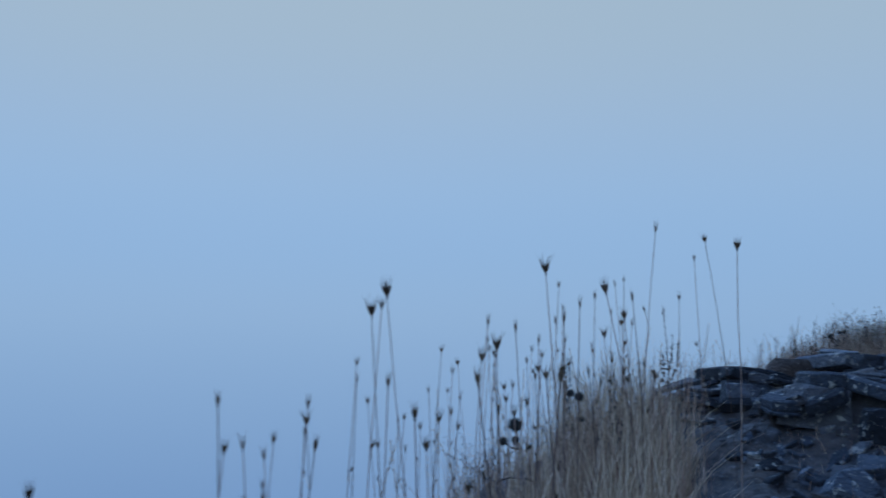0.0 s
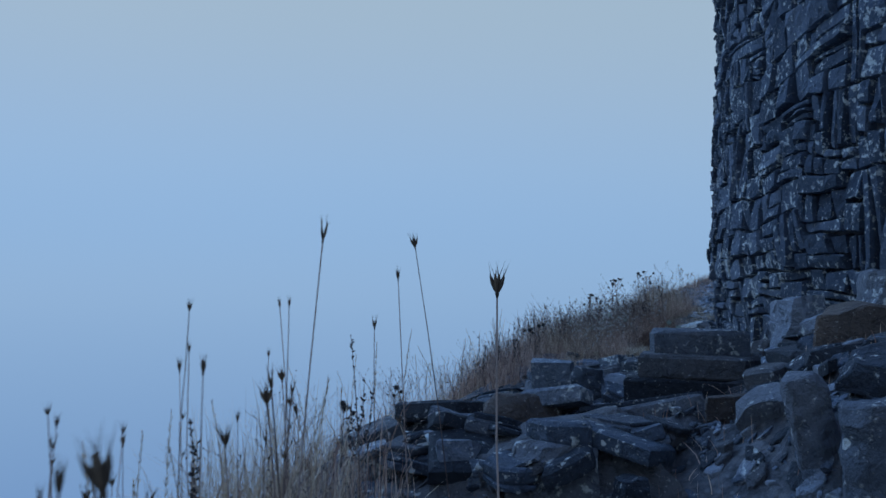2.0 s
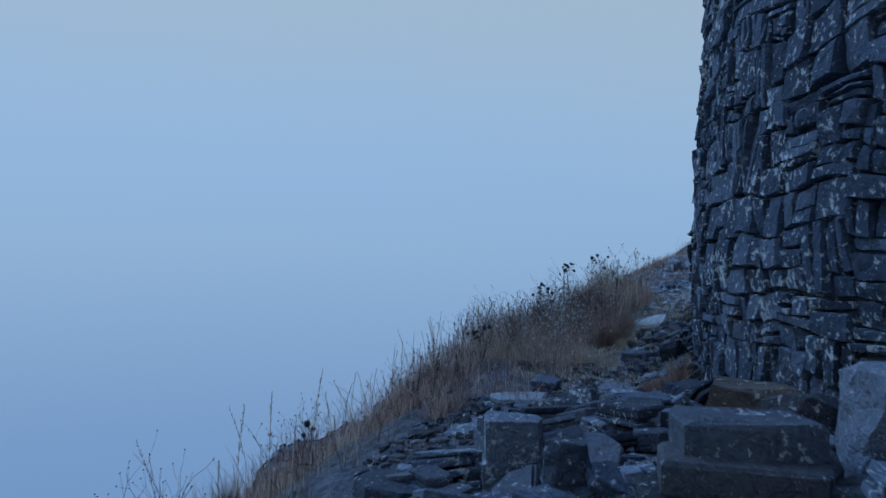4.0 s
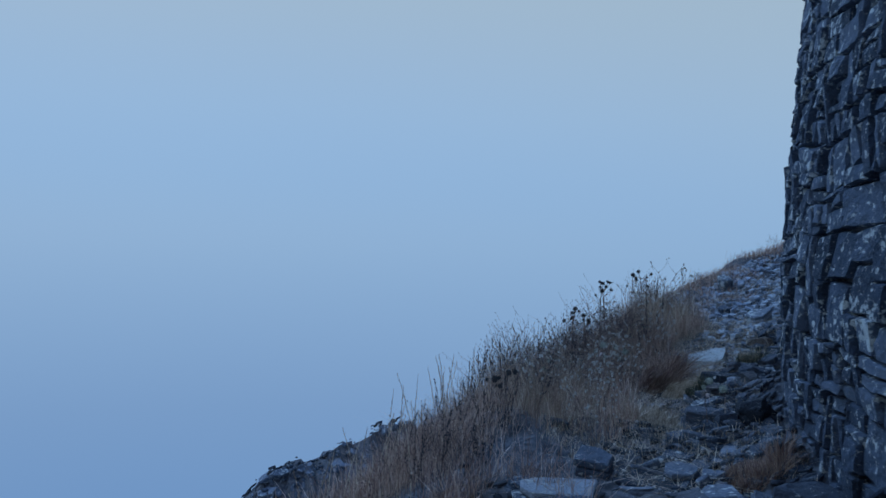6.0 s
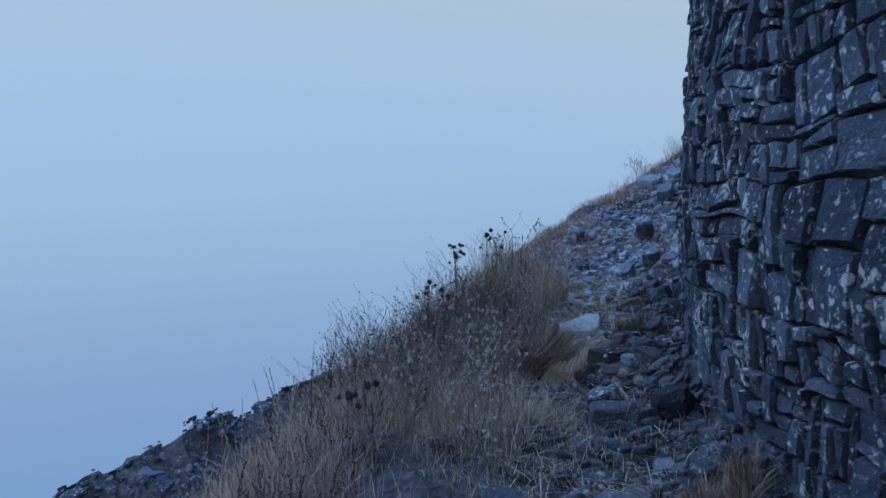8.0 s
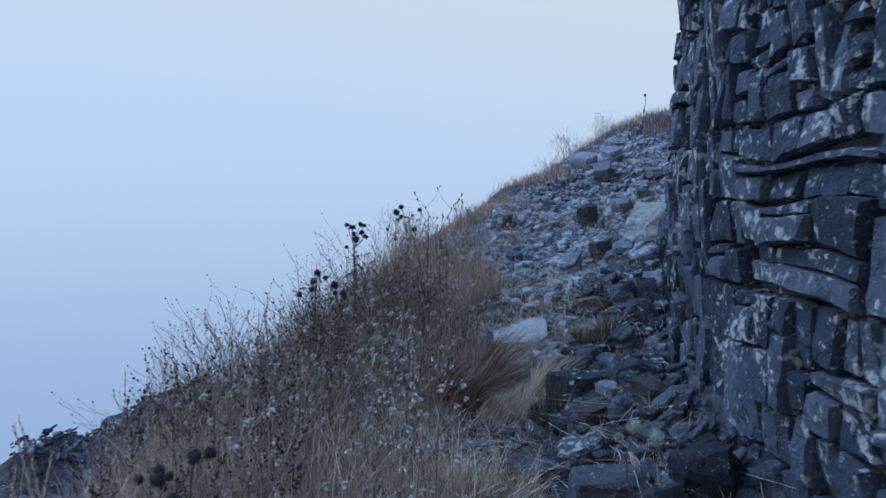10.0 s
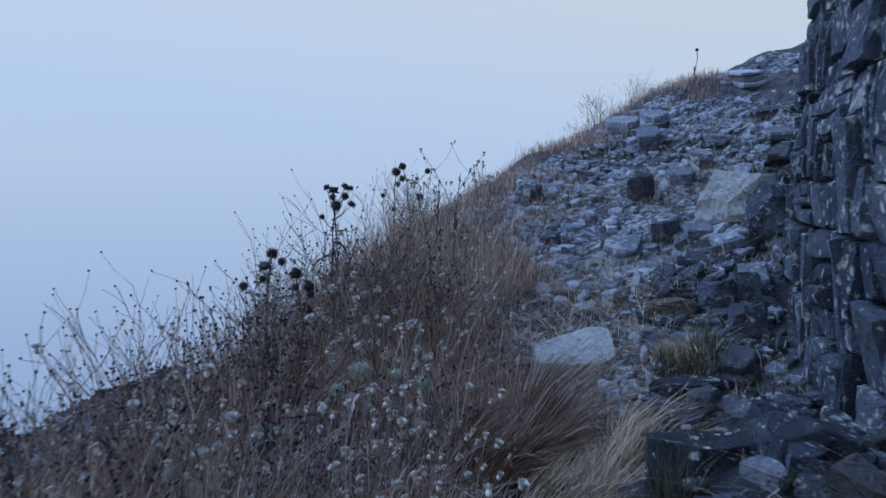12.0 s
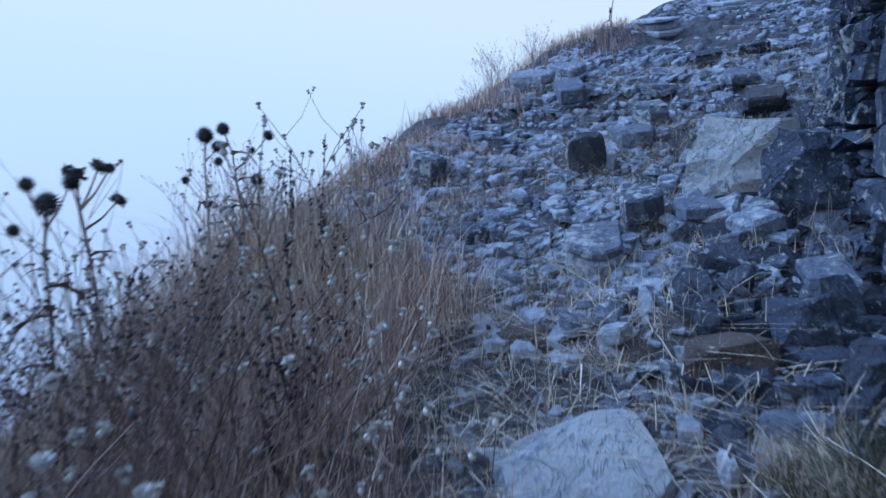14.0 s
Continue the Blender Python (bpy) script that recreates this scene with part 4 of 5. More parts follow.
# ---- dry plants ----
def blades(name, pts, height, seed, material, label, width=0.0028, bend=0.35, lean=(0.0, 0.0), category="grass"):
    """Grass as curved, tapering blades on the ground at pts."""
    r = np.random.RandomState(seed)
    n = len(pts)
    base = np.zeros((n, 3))
    base[:, :2] = pts
    base[:, 2] = rough_land(base[:, 0], base[:, 1]) - 0.01
    h = height[0] + (height[1] - height[0]) * r.rand(n) ** 1.3
    ang = r.rand(n) * 2 * np.pi
    b = np.abs(r.randn(n)) * bend
    off = np.stack([np.cos(ang) * b + lean[0], np.sin(ang) * b + lean[1]], -1)
    side = r.rand(n) * 2 * np.pi
    sv = np.stack([np.cos(side), np.sin(side), np.zeros(n)], -1)
    wd = width * (0.6 + 0.8 * r.rand(n))
    rows = []
    for f, wf in ((0.0, 1.0), (0.4, 0.9), (0.75, 0.65)):
        c = base.copy()
        c[:, :2] += off * (h * f ** 1.8)[:, None]
        c[:, 2] += h * f * (1 - 0.25 * np.minimum(b, 1) * f)
        rows += [c - sv * (wd * wf / 2)[:, None], c + sv * (wd * wf / 2)[:, None]]
    tip = base.copy()
    tip[:, :2] += off * h[:, None]
    tip[:, 2] += h * (1 - 0.25 * np.minimum(b, 1))
    rows.append(tip)
    co = np.stack(rows, 1).reshape(-1, 3)
    i = np.arange(n) * 7
    quads = np.concatenate([np.stack([i, i + 1, i + 3, i + 2], -1), np.stack([i + 2, i + 3, i + 5, i + 4], -1)])
    tris = np.stack([i + 4, i + 5, i + 6], -1)
    me = bpy.data.meshes.new(name)
    me.from_pydata(co.tolist(), [], quads.tolist() + tris.tolist())
    me.materials.append(material)
    return tagged(new(name, me), label, category, kind="stuff")


# the crest's russet sward, deepest along the edge
blades("dry_grass", scatter(21000, 41, (3.1, 7.0), (5.5, 11.5), lambda x, y, d: (d > np.where(x < 3.5, -0.4, -0.95) + 0.12 * np.sin(5 * x)) & (d < 0.7), 2.6), (0.10, 0.38), 41, RUSSET, "thick russet dry grass along the crest", width=0.0024, bend=0.65)
blades("dry_grass", scatter(5500, 42, (4.2, 6.7), (5.5, 11.5), lambda x, y, d: (d > np.where(x < 3.5, -0.3, -0.7)) & (d < 0.5), 3.5), (0.12, 0.42), 42, STRAW, "straw-coloured dry grass among the russet", width=0.0024, bend=0.55)
blades("dry_grass", scatter(9000, 43, (0.0, 7.0), (4.5, 12.5), lambda x, y, d: (d > 0.4) & (d < 3.0), 2.0), (0.15, 0.5), 43, RUSSET, "dry grass running down the far slope", width=0.004)
blades("dry_grass", scatter(6500, 44, (7.8, 12.5), (9.0, 11.8), lambda x, y, d: (d > -0.65) & (d < 0.4), 1.6), (0.03, 0.14), 44, RUSSET, "short russet grass near the skyline", width=0.004)
blades("dry_grass", scatter(6500, 58, (6.7, 8.8), (8.5, 11.5), lambda x, y, d: (d > -0.75 + 0.15 * np.sin(6 * x)) & (d < 0.5), 2.6), (0.03, 0.11), 58, RUSSET, "short russet grass on the upper crest", bend=0.5)
# the fringe of tall straw where the walk begins
blades("tall_dry_grass", scatter(3500, 45, (-0.5, 1.5), (1.5, 3.9), lambda x, y, d: (d > -0.85) & (d < 0.35) & (x > 0.3 * y - 0.55) & (x < 0.22 * y + 0.42 * value_noise(x, y, 5.0, 3)), 3.5), (0.15, 0.52), 45, STRAW, "tall straw-coloured dry grass at the edge of the drop", width=0.0024, bend=0.36)
blades("tall_dry_grass", scatter(1300, 46, (-0.5, 1.5), (1.5, 3.9), lambda x, y, d: (d > -0.85) & (d < 0.35) & (x > 0.3 * y - 0.55) & (x < 0.24 * y + 0.42 * value_noise(x, y, 5.0, 4)), 3.0), (0.12, 0.48), 46, RUSSET, "tall russet dry grass at the edge of the drop", width=0.0024, bend=0.38)
blades("dry_grass", scatter(1500, 47, (0.4, 3.4), (3.6, 7.6), lambda x, y, d: (d > 0.0) & (d < 0.9), 3.0), (0.06, 0.2), 47, STRAW, "dry grass along the edge of the drop", bend=0.3)
blades("dry_grass", scatter(2600, 59, (5.7, 7.3), (8.8, 10.2), lambda x, y, d: (d > -0.75) & (d < 0.2), 3.5), (0.15, 0.40), 59, STRAW, "pale straw grass among the thistles", width=0.003, bend=0.4)
# thin short grass and fallen straw on the stony ground
blades("thin_grass", scatter(13000, 48, (4.0, 10.5), (5.8, 10.5), lambda x, y, d: d < -0.6, 1.9), (0.03, 0.11), 48, STRAW, "thin short dry grass between the stones", width=0.0022, bend=0.9)
blades("fallen_straw", scatter(10000, 49, (4.0, 9.0), (5.8, 10.0), lambda x, y, d: (d < -0.5) & (d > -1.7), 1.5), (0.03, 0.11), 49, STRAW, "fallen straw matted on the ground", width=0.003, bend=3.2)
blades("thin_grass", scatter(2500, 50, (1.4, 4.2), (2.8, 6.5), lambda x, y, d: d < -0.3, 1.8), (0.03, 0.10), 50, RUSSET, "thin dry grass between the terrace stones", width=0.0022, bend=0.9)
# tufts
blades("grass_tuft", disc(2000, 51, 5.76, 8.44, 0.16), (0.14, 0.34), 51, RUST, "rust-red tuft of bent grass beside the path", bend=0.5, lean=(0.35, -0.45))
blades("grass_tuft", disc(1200, 52, 5.78, 8.14, 0.18), (0.10, 0.24), 52, STRAW, "pale tuft of straw beside the path", bend=0.6, lean=(0.3, -0.5))
blades("grass_tuft", disc(650, 53, 6.50, 8.18, 0.13), (0.07, 0.19), 53, GREEN, "faded green tuft by the tower wall", width=0.0022, bend=0.8)
blades("grass_tuft", disc(450, 54, 6.56, 8.24, 0.12), (0.07, 0.16), 54, STRAW, "pale brown tuft of bent grass by the tower", width=0.0022, bend=0.9)
blades("grass_tuft", disc(1100, 55, 4.62, 6.42, 0.16), (0.06, 0.16), 55, RUST, "dark brown tuft at the tower's foot", bend=0.5)
blades("grass_tuft", disc(500, 56, 5.6, 7.85, 0.08), (0.08, 0.22), 56, GREEN, "green-grey tuft at the rubble's edge", bend=0.4)
blades("grass_tuft", disc(900, 57, 5.05, 7.75, 0.2), (0.08, 0.2), 57, STRAW, "straw tuft at the path's edge", bend=0.8)


def tube(verts, faces, points, r0, r1, sides=4):
    b = len(verts)
    n = len(points)
    for k, p in enumerate(points):
        p = Vector(p)
        ax = (Vector(points[min(k + 1, n - 1)]) - Vector(points[max(k - 1, 0)])).normalized()
        u = ax.orthogonal().normalized()
        v = ax.cross(u)
        r = r0 + (r1 - r0) * k / (n - 1)
        for s in range(sides):
            a = 2 * math.pi * s / sides
            verts.append(tuple(p + (u * math.cos(a) + v * math.sin(a)) * r))
    for k in range(n - 1):
        for s in range(sides):
            t = (s + 1) % sides
            faces.append((b + k * sides + s, b + k * sides + t, b + (k + 1) * sides + t, b + (k + 1) * sides + s))


def spine(verts, faces, p, d, r):
    """A thin three-sided spike from p to p + d."""
    p, d = Vector(p), Vector(d)
    u = d.orthogonal().normalized() * r
    v = d.normalized().cross(u)
    b = len(verts)
    verts.extend([tuple(p + u), tuple(p - u * 0.5 + v * 0.87), tuple(p - u * 0.5 - v * 0.87), tuple(p + d)])
    faces.extend([(b, b + 1, b + 3), (b + 1, b + 2, b + 3), (b + 2, b, b + 3)])


def lump(verts, faces, centre, axis, length, radius, sides=6, profile=((0, 0.15), (0.2, 0.75), (0.45, 1.0), (0.75, 0.8), (1.0, 0.25))):
    """A turned shape along an axis from centre."""
    ax = Vector(axis).normalized()
    u = ax.orthogonal().normalized()
    v = ax.cross(u)
    b = len(verts)
    for f, r in profile:
        for s in range(sides):
            a = 2 * math.pi * s / sides
            verts.append(tuple(Vector(centre) + ax * length * f + (u * math.cos(a) + v * math.sin(a)) * radius * r))
    for k in range(len(profile) - 1):
        for s in range(sides):
            t = (s + 1) % sides
            faces.append((b + k * sides + s, b + k * sides + t, b + (k + 1) * sides + t, b + (k + 1) * sides + s))
    faces.append(tuple(b + s for s in reversed(range(sides))))
    faces.append(tuple(b + (len(profile) - 1) * sides + s for s in range(sides)))


def as_mesh(name, verts, faces, material):
    me = bpy.data.meshes.new(name)
    me.from_pydata(verts, [], faces)
    me.materials.append(material)
    return me


def child(name, me, parent, m=None, label=""):
    ob = new(name, me)
    ob.parent = parent
    if m is not None:
        ob.matrix_basis = m
    if label:
        ob["label"] = label
    return ob


def turned(p, axis, scale=1.0, spin=0.0):
    return Matrix.Translation(p) @ Vector(axis).to_track_quat("Z", "Y").to_matrix().to_4x4() @ Matrix.Rotation(spin, 4, "Z") @ Matrix.Scale(scale, 4)


def awned_spike(rng, plump):
    """A goatgrass ear: overlapping spikelets and stiff awns that spread upwards."""
    verts, faces = [], []
    turn = rng.uniform(0, 6.28)
    lump(verts, faces, (0, 0, -0.004), (0, 0, 1), 0.016, 0.0036 * plump, 5)
    for k in range(4):
        a = turn + k * 3.1416 + (0.9 if k > 1 else 0.0)
        lean = 0.34 if k < 2 else 0.16
        d = Vector((lean * math.cos(a), lean * math.sin(a), 1)).normalized()
        lump(verts, faces, d * 0.004, d, 0.026, 0.0040 * plump, 5, ((0, 0.3), (0.3, 0.9), (0.6, 1.0), (0.85, 0.6), (1.0, 0.12)))
        for j in range(3):
            e = (d + Vector((rng.gauss(0, 0.16), rng.gauss(0, 0.16), 0))).normalized()
            spine(verts, faces, d * 0.024, e * rng.uniform(0.010, 0.030), 0.0007)
    return as_mesh("spike", verts, faces, SPIKE)


vrng = random.Random(77)
EARS = [awned_spike(vrng, p) for p in (0.5, 0.6, 0.7, 0.8)]


def goatgrass(height, sway, extra, seed):
    rng = random.Random(seed)
    ob = new("goatgrass_stalk")
    pts = [(sway[0] * f ** 1.7 * height + rng.gauss(0, 0.002), sway[1] * f ** 1.7 * height + rng.gauss(0, 0.002), height * f) for f in (0, 0.2, 0.4, 0.6, 0.8, 1.0)]
    verts, faces = [], []
    tube(verts, faces, pts, 0.0018, 0.0011, 4)
    for f in (1, 2, 3):
        p = Vector(pts[f])
        lump(verts, faces, p, (0, 0, 1), 0.008, 0.0026, 4)
    child("stem", as_mesh("stem", verts, faces, TWIG), ob)
    axis = Vector(pts[-1]) - Vector(pts[-2])
    child("spike", rng.choice(EARS), ob, turned(pts[-1], axis, rng.uniform(0.75, 1.0), rng.uniform(0, 6)))
    for k in range(extra):
        f = rng.uniform(0.35, 0.78)
        i = min(int(f * 5), 4)
        p = Vector(pts[i]).lerp(Vector(pts[i + 1]), f * 5 - i)
        a = rng.uniform(0, 6.28)
        verts, faces = [], []
        tip = p + Vector((0.012 * math.cos(a), 0.012 * math.sin(a), 0.03))
        tube(verts, faces, [p, p.lerp(tip, 0.5), tip], 0.001, 0.0008, 3)
        child("side_shoot", as_mesh("side_shoot", verts, faces, STRAW), ob)
        child("spike", rng.choice(EARS), ob, turned(tip, (0.3 * math.cos(a), 0.3 * math.sin(a), 1), rng.uniform(0.4, 0.65), a))
    return tagged(ob, "tall dry goatgrass stalk with a dark awned ear", "grass stalk", "goatgrass stalks at the edge")


def stalk_at(x, y, top, sway=(0.0, 0.0), extra=2, seed=0):
    """sway: how far the ear stands off the root, as part of the height."""
    h = top - land_at(x, y)
    bx, by = x - sway[0] * h, y - sway[1] * h
    g = ground_at(bx, by) - 0.01
    ob = goatgrass(top - g - 0.02, sway, extra, seed)
    ob.location = (bx, by, g)


stalk_at(0.65, 2.34, 1.80, (0.06, 0.0), 3, 1)
stalk_at(1.02, 2.98, 1.84, (-0.10, 0.0), 0, 2)
stalk_at(0.78, 2.04, 1.72, (0.0, 0.0), 1, 3)
stalk_at(0.21, 1.57, 1.62, (-0.04, 0.0), 1, 4)
stalk_at(0.37, 1.80, 1.59, (-0.12, 0.0), 1, 5)
stalk_at(1.07, 3.49, 1.63, (0.0, 0.0), 0, 6)
stalk_at(0.50, 2.54, 1.60, (0.02, 0.0), 3, 7)
stalk_at(-0.14, 1.52, 1.53, (-0.04, 0.02), 2, 8)
stalk_at(-0.12, 1.56, 1.57, (-0.08, 0.02), 1, 9)
stalk_at(0.95, 2.9, 1.76, (-0.02, 0.02), 3, 10)
stalk_at(0.08, 1.60, 1.44, (0.03, 0.0), 2, 11)
stalk_at(0.12, 1.68, 1.46, (0.0, 0.0), 1, 12)
stalk_at(0.16, 1.70, 1.50, (-0.03, 0.0), 2, 13)
PROTOTYPES = [goatgrass(h, s, e, 20 + k) for k, (h, s, e) in enumerate(((0.66, (0.05, 0.02), 1), (0.72, (-0.07, 0.0), 1), (0.6, (0.02, -0.05), 2), (0.78, (0.0, 0.04), 1), (0.55, (0.1, 0.03), 1), (0.68, (-0.03, -0.03), 0)))]
spots = scatter(88, 61, (-0.75, 1.35), (1.25, 3.6), lambda x, y, d: (d > -0.75) & (d < 0.42) & (x < 0.30 * y))
for k, (sx, sy) in enumerate(spots):
    m = Matrix.Translation((sx, sy, ground_at(sx, sy) - 0.01)) @ Matrix.Rotation(vrng.uniform(0, 6.28), 4, "Z")
    if k < len(PROTOTYPES):
        PROTOTYPES[k].matrix_basis = m
    else:
        src_ob = PROTOTYPES[k % len(PROTOTYPES)]
        c = copy_thing(src_ob, m)
        c.scale = [vrng.uniform(0.8, 1.2)] * 3


# thistles
def thistle_ball(rng, radius, spikes, material, flat=1.0):
    verts, faces = [], []
    lump(verts, faces, (0, 0, -radius * 0.62), (0, 0, 1), radius * 1.24, radius * 0.62, 8, ((0, 0.2), (0.2, 0.8), (0.5, 1.0), (0.8, 0.8), (1.0, 0.25)))
    for k in range(spikes):
        z = 1 - 2 * (k + 0.5) / spikes
        a = k * 2.39996
        q = math.sqrt(1 - z * z)
        d = Vector((q * math.cos(a), q * math.sin(a), z * flat))
        spine(verts, faces, d * radius * 0.45, d * radius * rng.uniform(0.48, 0.66), radius * 0.075)
    return as_mesh("flower_head", verts, faces, material)


def thistle_cup(rng, radius, material):
    """A spent head: a spiny cup, open on top."""
    verts, faces = [], []
    lump(verts, faces, (0, 0, -radius * 0.5), (0, 0, 1), radius * 1.1, radius * 0.8, 9, ((0, 0.3), (0.25, 0.9), (0.6, 1.0), (0.85, 0.95), (1.0, 0.7)))
    for k in range(70):
        a = k * 2.39996
        z = rng.uniform(-0.45, 0.6)
        d = Vector((math.cos(a), math.sin(a), 0.2 + z)).normalized()
        spine(verts, faces, Vector((math.cos(a) * 0.7, math.sin(a) * 0.7, z)) * radius, d * radius * rng.uniform(0.35, 0.6), radius * 0.09)
    return as_mesh("flower_head", verts, faces, material)


# dark colour gives these heads their silhouette against the sky; near ones stay grey
BALLS_SILHOUETTE = [thistle_ball(vrng, 0.024, 120, DARK_HEAD), thistle_ball(vrng, 0.02, 100, DARK_HEAD), thistle_cup(vrng, 0.025, DARK_HEAD)]
BALLS_GREY = [thistle_ball(vrng, 0.027, 170, GREY_HEAD), thistle_ball(vrng, 0.022, 140, GREY_HEAD)]


def jagged_leaf(rng, length):
    """A dry, curled leaf with spiny lobes."""
    verts, faces = [], []
    n = 7
    for k in range(n):
        f = k / (n - 1)
        w = length * 0.16 * (1 - f) * (1.0 if k % 2 else 0.45) + 0.0006
        z = 0.45 * length * f - 0.75 * length * f * f
        verts.extend([(length * f, -w, z + w * 0.6), (length * f, 0, z), (length * f, w, z + w * 0.6)])
    for k in range(n - 1):
        b = k * 3
        faces.extend([(b, b + 1, b + 4, b + 3), (b + 1, b + 2, b + 5, b + 4)])
    return as_mesh("leaf", verts, faces, TWIG)


LEAVES = [jagged_leaf(vrng, s) for s in (0.07, 0.09, 0.12)]


def thistle(x, y, top, heads, balls, seed, label, spread=0.1, leaves=9, thick=0.005):
    rng = random.Random(seed)
    g = ground_at(x, y) - 0.02
    h = top - g
    ob = new("thistle")
    ob.location = (x, y, g)
    sx, sy = rng.gauss(0, 0.03), rng.gauss(0, 0.03)
    pts = [Vector((sx * math.sin(3 * f) + rng.gauss(0, 0.004), sy * math.sin(2.5 * f) + rng.gauss(0, 0.004), h * f)) for f in (0, 0.15, 0.3, 0.45, 0.6, 0.75, 0.88, 1.0)]
    verts, faces = [], []
    tube(verts, faces, pts, thick, thick * 0.5, 6)
    for k in range(60):
        i = rng.randrange(7)
        p = pts[i].lerp(pts[i + 1], rng.random())
        a = rng.uniform(0, 6.28)
        spine(verts, faces, p, Vector((math.cos(a), math.sin(a), 0.3)) * rng.uniform(0.006, 0.014), 0.0012)
    child("stem", as_mesh("stem", verts, faces, TWIG), ob)
    child("flower_head", balls[0], ob, turned(pts[-1], (rng.gauss(0, 0.3), rng.gauss(0, 0.3), 1), rng.uniform(0.95, 1.15), rng.uniform(0, 6)))
    for k in range(heads - 1):
        f = rng.uniform(0.62, 0.93)
        i = min(int(f * 7), 6)
        p = pts[i].lerp(pts[i + 1], f * 7 - i)
        a = rng.uniform(0, 6.28)
        out = rng.uniform(0.4, 1.0) * spread
        tip = p + Vector((out * math.cos(a), out * math.sin(a), rng.uniform(0.3, 1.0) * spread))
        verts, faces = [], []
        tube(verts, faces, [p, p.lerp(tip, 0.5) - Vector((0, 0, 0.1 * out)), tip], thick * 0.5, thick * 0.3, 5)
        child("branch", as_mesh("branch", verts, faces, TWIG), ob)
        child("flower_head", rng.choice(balls), ob, turned(tip, (math.cos(a), math.sin(a), 1.2), rng.uniform(0.6, 1.0), rng.uniform(0, 6)))
    for k in range(leaves):
        f = rng.uniform(0.08, 0.85)
        i = min(int(f * 7), 6)
        p = pts[i].lerp(pts[i + 1], f * 7 - i)
        child("leaf", rng.choice(LEAVES), ob, Matrix.Translation(p) @ Matrix.Rotation(rng.uniform(0, 6.28), 4, "Z") @ Matrix.Rotation(rng.uniform(-0.4, 0.5), 4, "Y") @ Matrix.Scale(rng.uniform(0.6, 1.2), 4))
    return tagged(ob, label, "thistle", "dry thistles on the crest")


DARK_LABEL = "tall dead thistle in the grass, spiny heads coloured dark as silhouettes"
GREY_LABEL = "dry globe thistle with grey-green spiny balls"
thistle(6.18, 9.69, 1.93, 5, [BALLS_SILHOUETTE[2], BALLS_SILHOUETTE[0]], 1, DARK_LABEL, 0.13, 12, 0.007)
thistle(6.68, 9.82, 2.05, 5, BALLS_SILHOUETTE, 2, DARK_LABEL, 0.12, 10)
thistle(6.49, 9.62, 2.02, 3, BALLS_SILHOUETTE, 3, DARK_LABEL, 0.10)
thistle(5.92, 9.39, 1.88, 4, BALLS_SILHOUETTE, 4, DARK_LABEL, 0.11)
thistle(5.45, 9.16, 1.74, 4, BALLS_SILHOUETTE, 5, DARK_LABEL, 0.10)
thistle(5.39, 8.97, 1.70, 6, BALLS_SILHOUETTE[:2], 6, DARK_LABEL, 0.09, 30, 0.006)
thistle(3.97, 7.92, 1.40, 6, BALLS_SILHOUETTE[:2], 7, DARK_LABEL, 0.10, 12)
thistle(4.05, 7.86, 1.44, 2, BALLS_SILHOUETTE[:2], 8, DARK_LABEL, 0.06)
thistle(5.26, 8.49, 1.51, 3, BALLS_GREY, 9, GREY_LABEL, 0.09, 30)
thistle(5.10, 8.60, 1.36, 4, BALLS_GREY, 10, GREY_LABEL, 0.09, 30)
thistle(5.42, 8.43, 1.46, 3, BALLS_GREY, 11, GREY_LABEL, 0.08, 26)
thistle(4.75, 8.35, 1.38, 3, BALLS_GREY, 12, GREY_LABEL, 0.09)
thistle(4.99, 7.10, 1.47, 2, BALLS_GREY, 13, GREY_LABEL + " at the tower's foot", 0.06, 5, 0.003)
thistle(5.08, 7.08, 1.42, 1, BALLS_GREY, 14, GREY_LABEL + " at the tower's foot", 0.06, 4, 0.003)
thistle(10.80, 10.15, 3.22, 1, BALLS_SILHOUETTE[1:2], 16, "lone dead thistle standing on the skyline", 0.05, 6, 0.006)
thistle(0.55, 3.02, 1.22, 4, BALLS_SILHOUETTE[:2], 17, "dead thistle with dark heads in the tall straw", 0.07)
thistle(0.20, 2.15, 1.22, 3, BALLS_SILHOUETTE[:2], 18, "dead thistle with dark heads in the tall straw", 0.07)
thistle(1.35, 4.95, 1.18, 3, BALLS_SILHOUETTE[:2], 19, "small dead thistle beyond the outcrop", 0.06)
thistle(2.2, 6.75, 1.05, 3, BALLS_SILHOUETTE[:2], 20, "small dead thistle beyond the outcrop", 0.06)


# knapweed: thin branching stalks with pale spent flower heads
def pale_head(rng, count, length, spread):
    verts, faces = [], []
    lump(verts, faces, (0, 0, -0.006), (0, 0, 1), 0.010, 0.0048, 6)
    for k in range(count):
        a = k * 2.39996
        s = spread * math.sqrt((k + 0.5) / count)
        d = Vector((math.cos(a) * s, math.sin(a) * s, 1)).normalized()
        side = Vector((-math.sin(a), math.cos(a), 0)) * 0.0024
        b = len(verts)
        p = Vector((0, 0, 0.001)) + d * 0.003
        q = p + d * length * rng.uniform(0.8, 1.1)
        m = p.lerp(q, 0.65)
        verts.extend([tuple(p), tuple(m + side), tuple(q), tuple(m - side)])
        faces.append((b, b + 1, b + 2, b + 3))
    return as_mesh("flower_head", verts, faces, PALE_HEAD)


PALE = [pale_head(vrng, 40, 0.0085, 1.2), pale_head(vrng, 34, 0.008, 0.9), pale_head(vrng, 46, 0.0085, 1.9)]


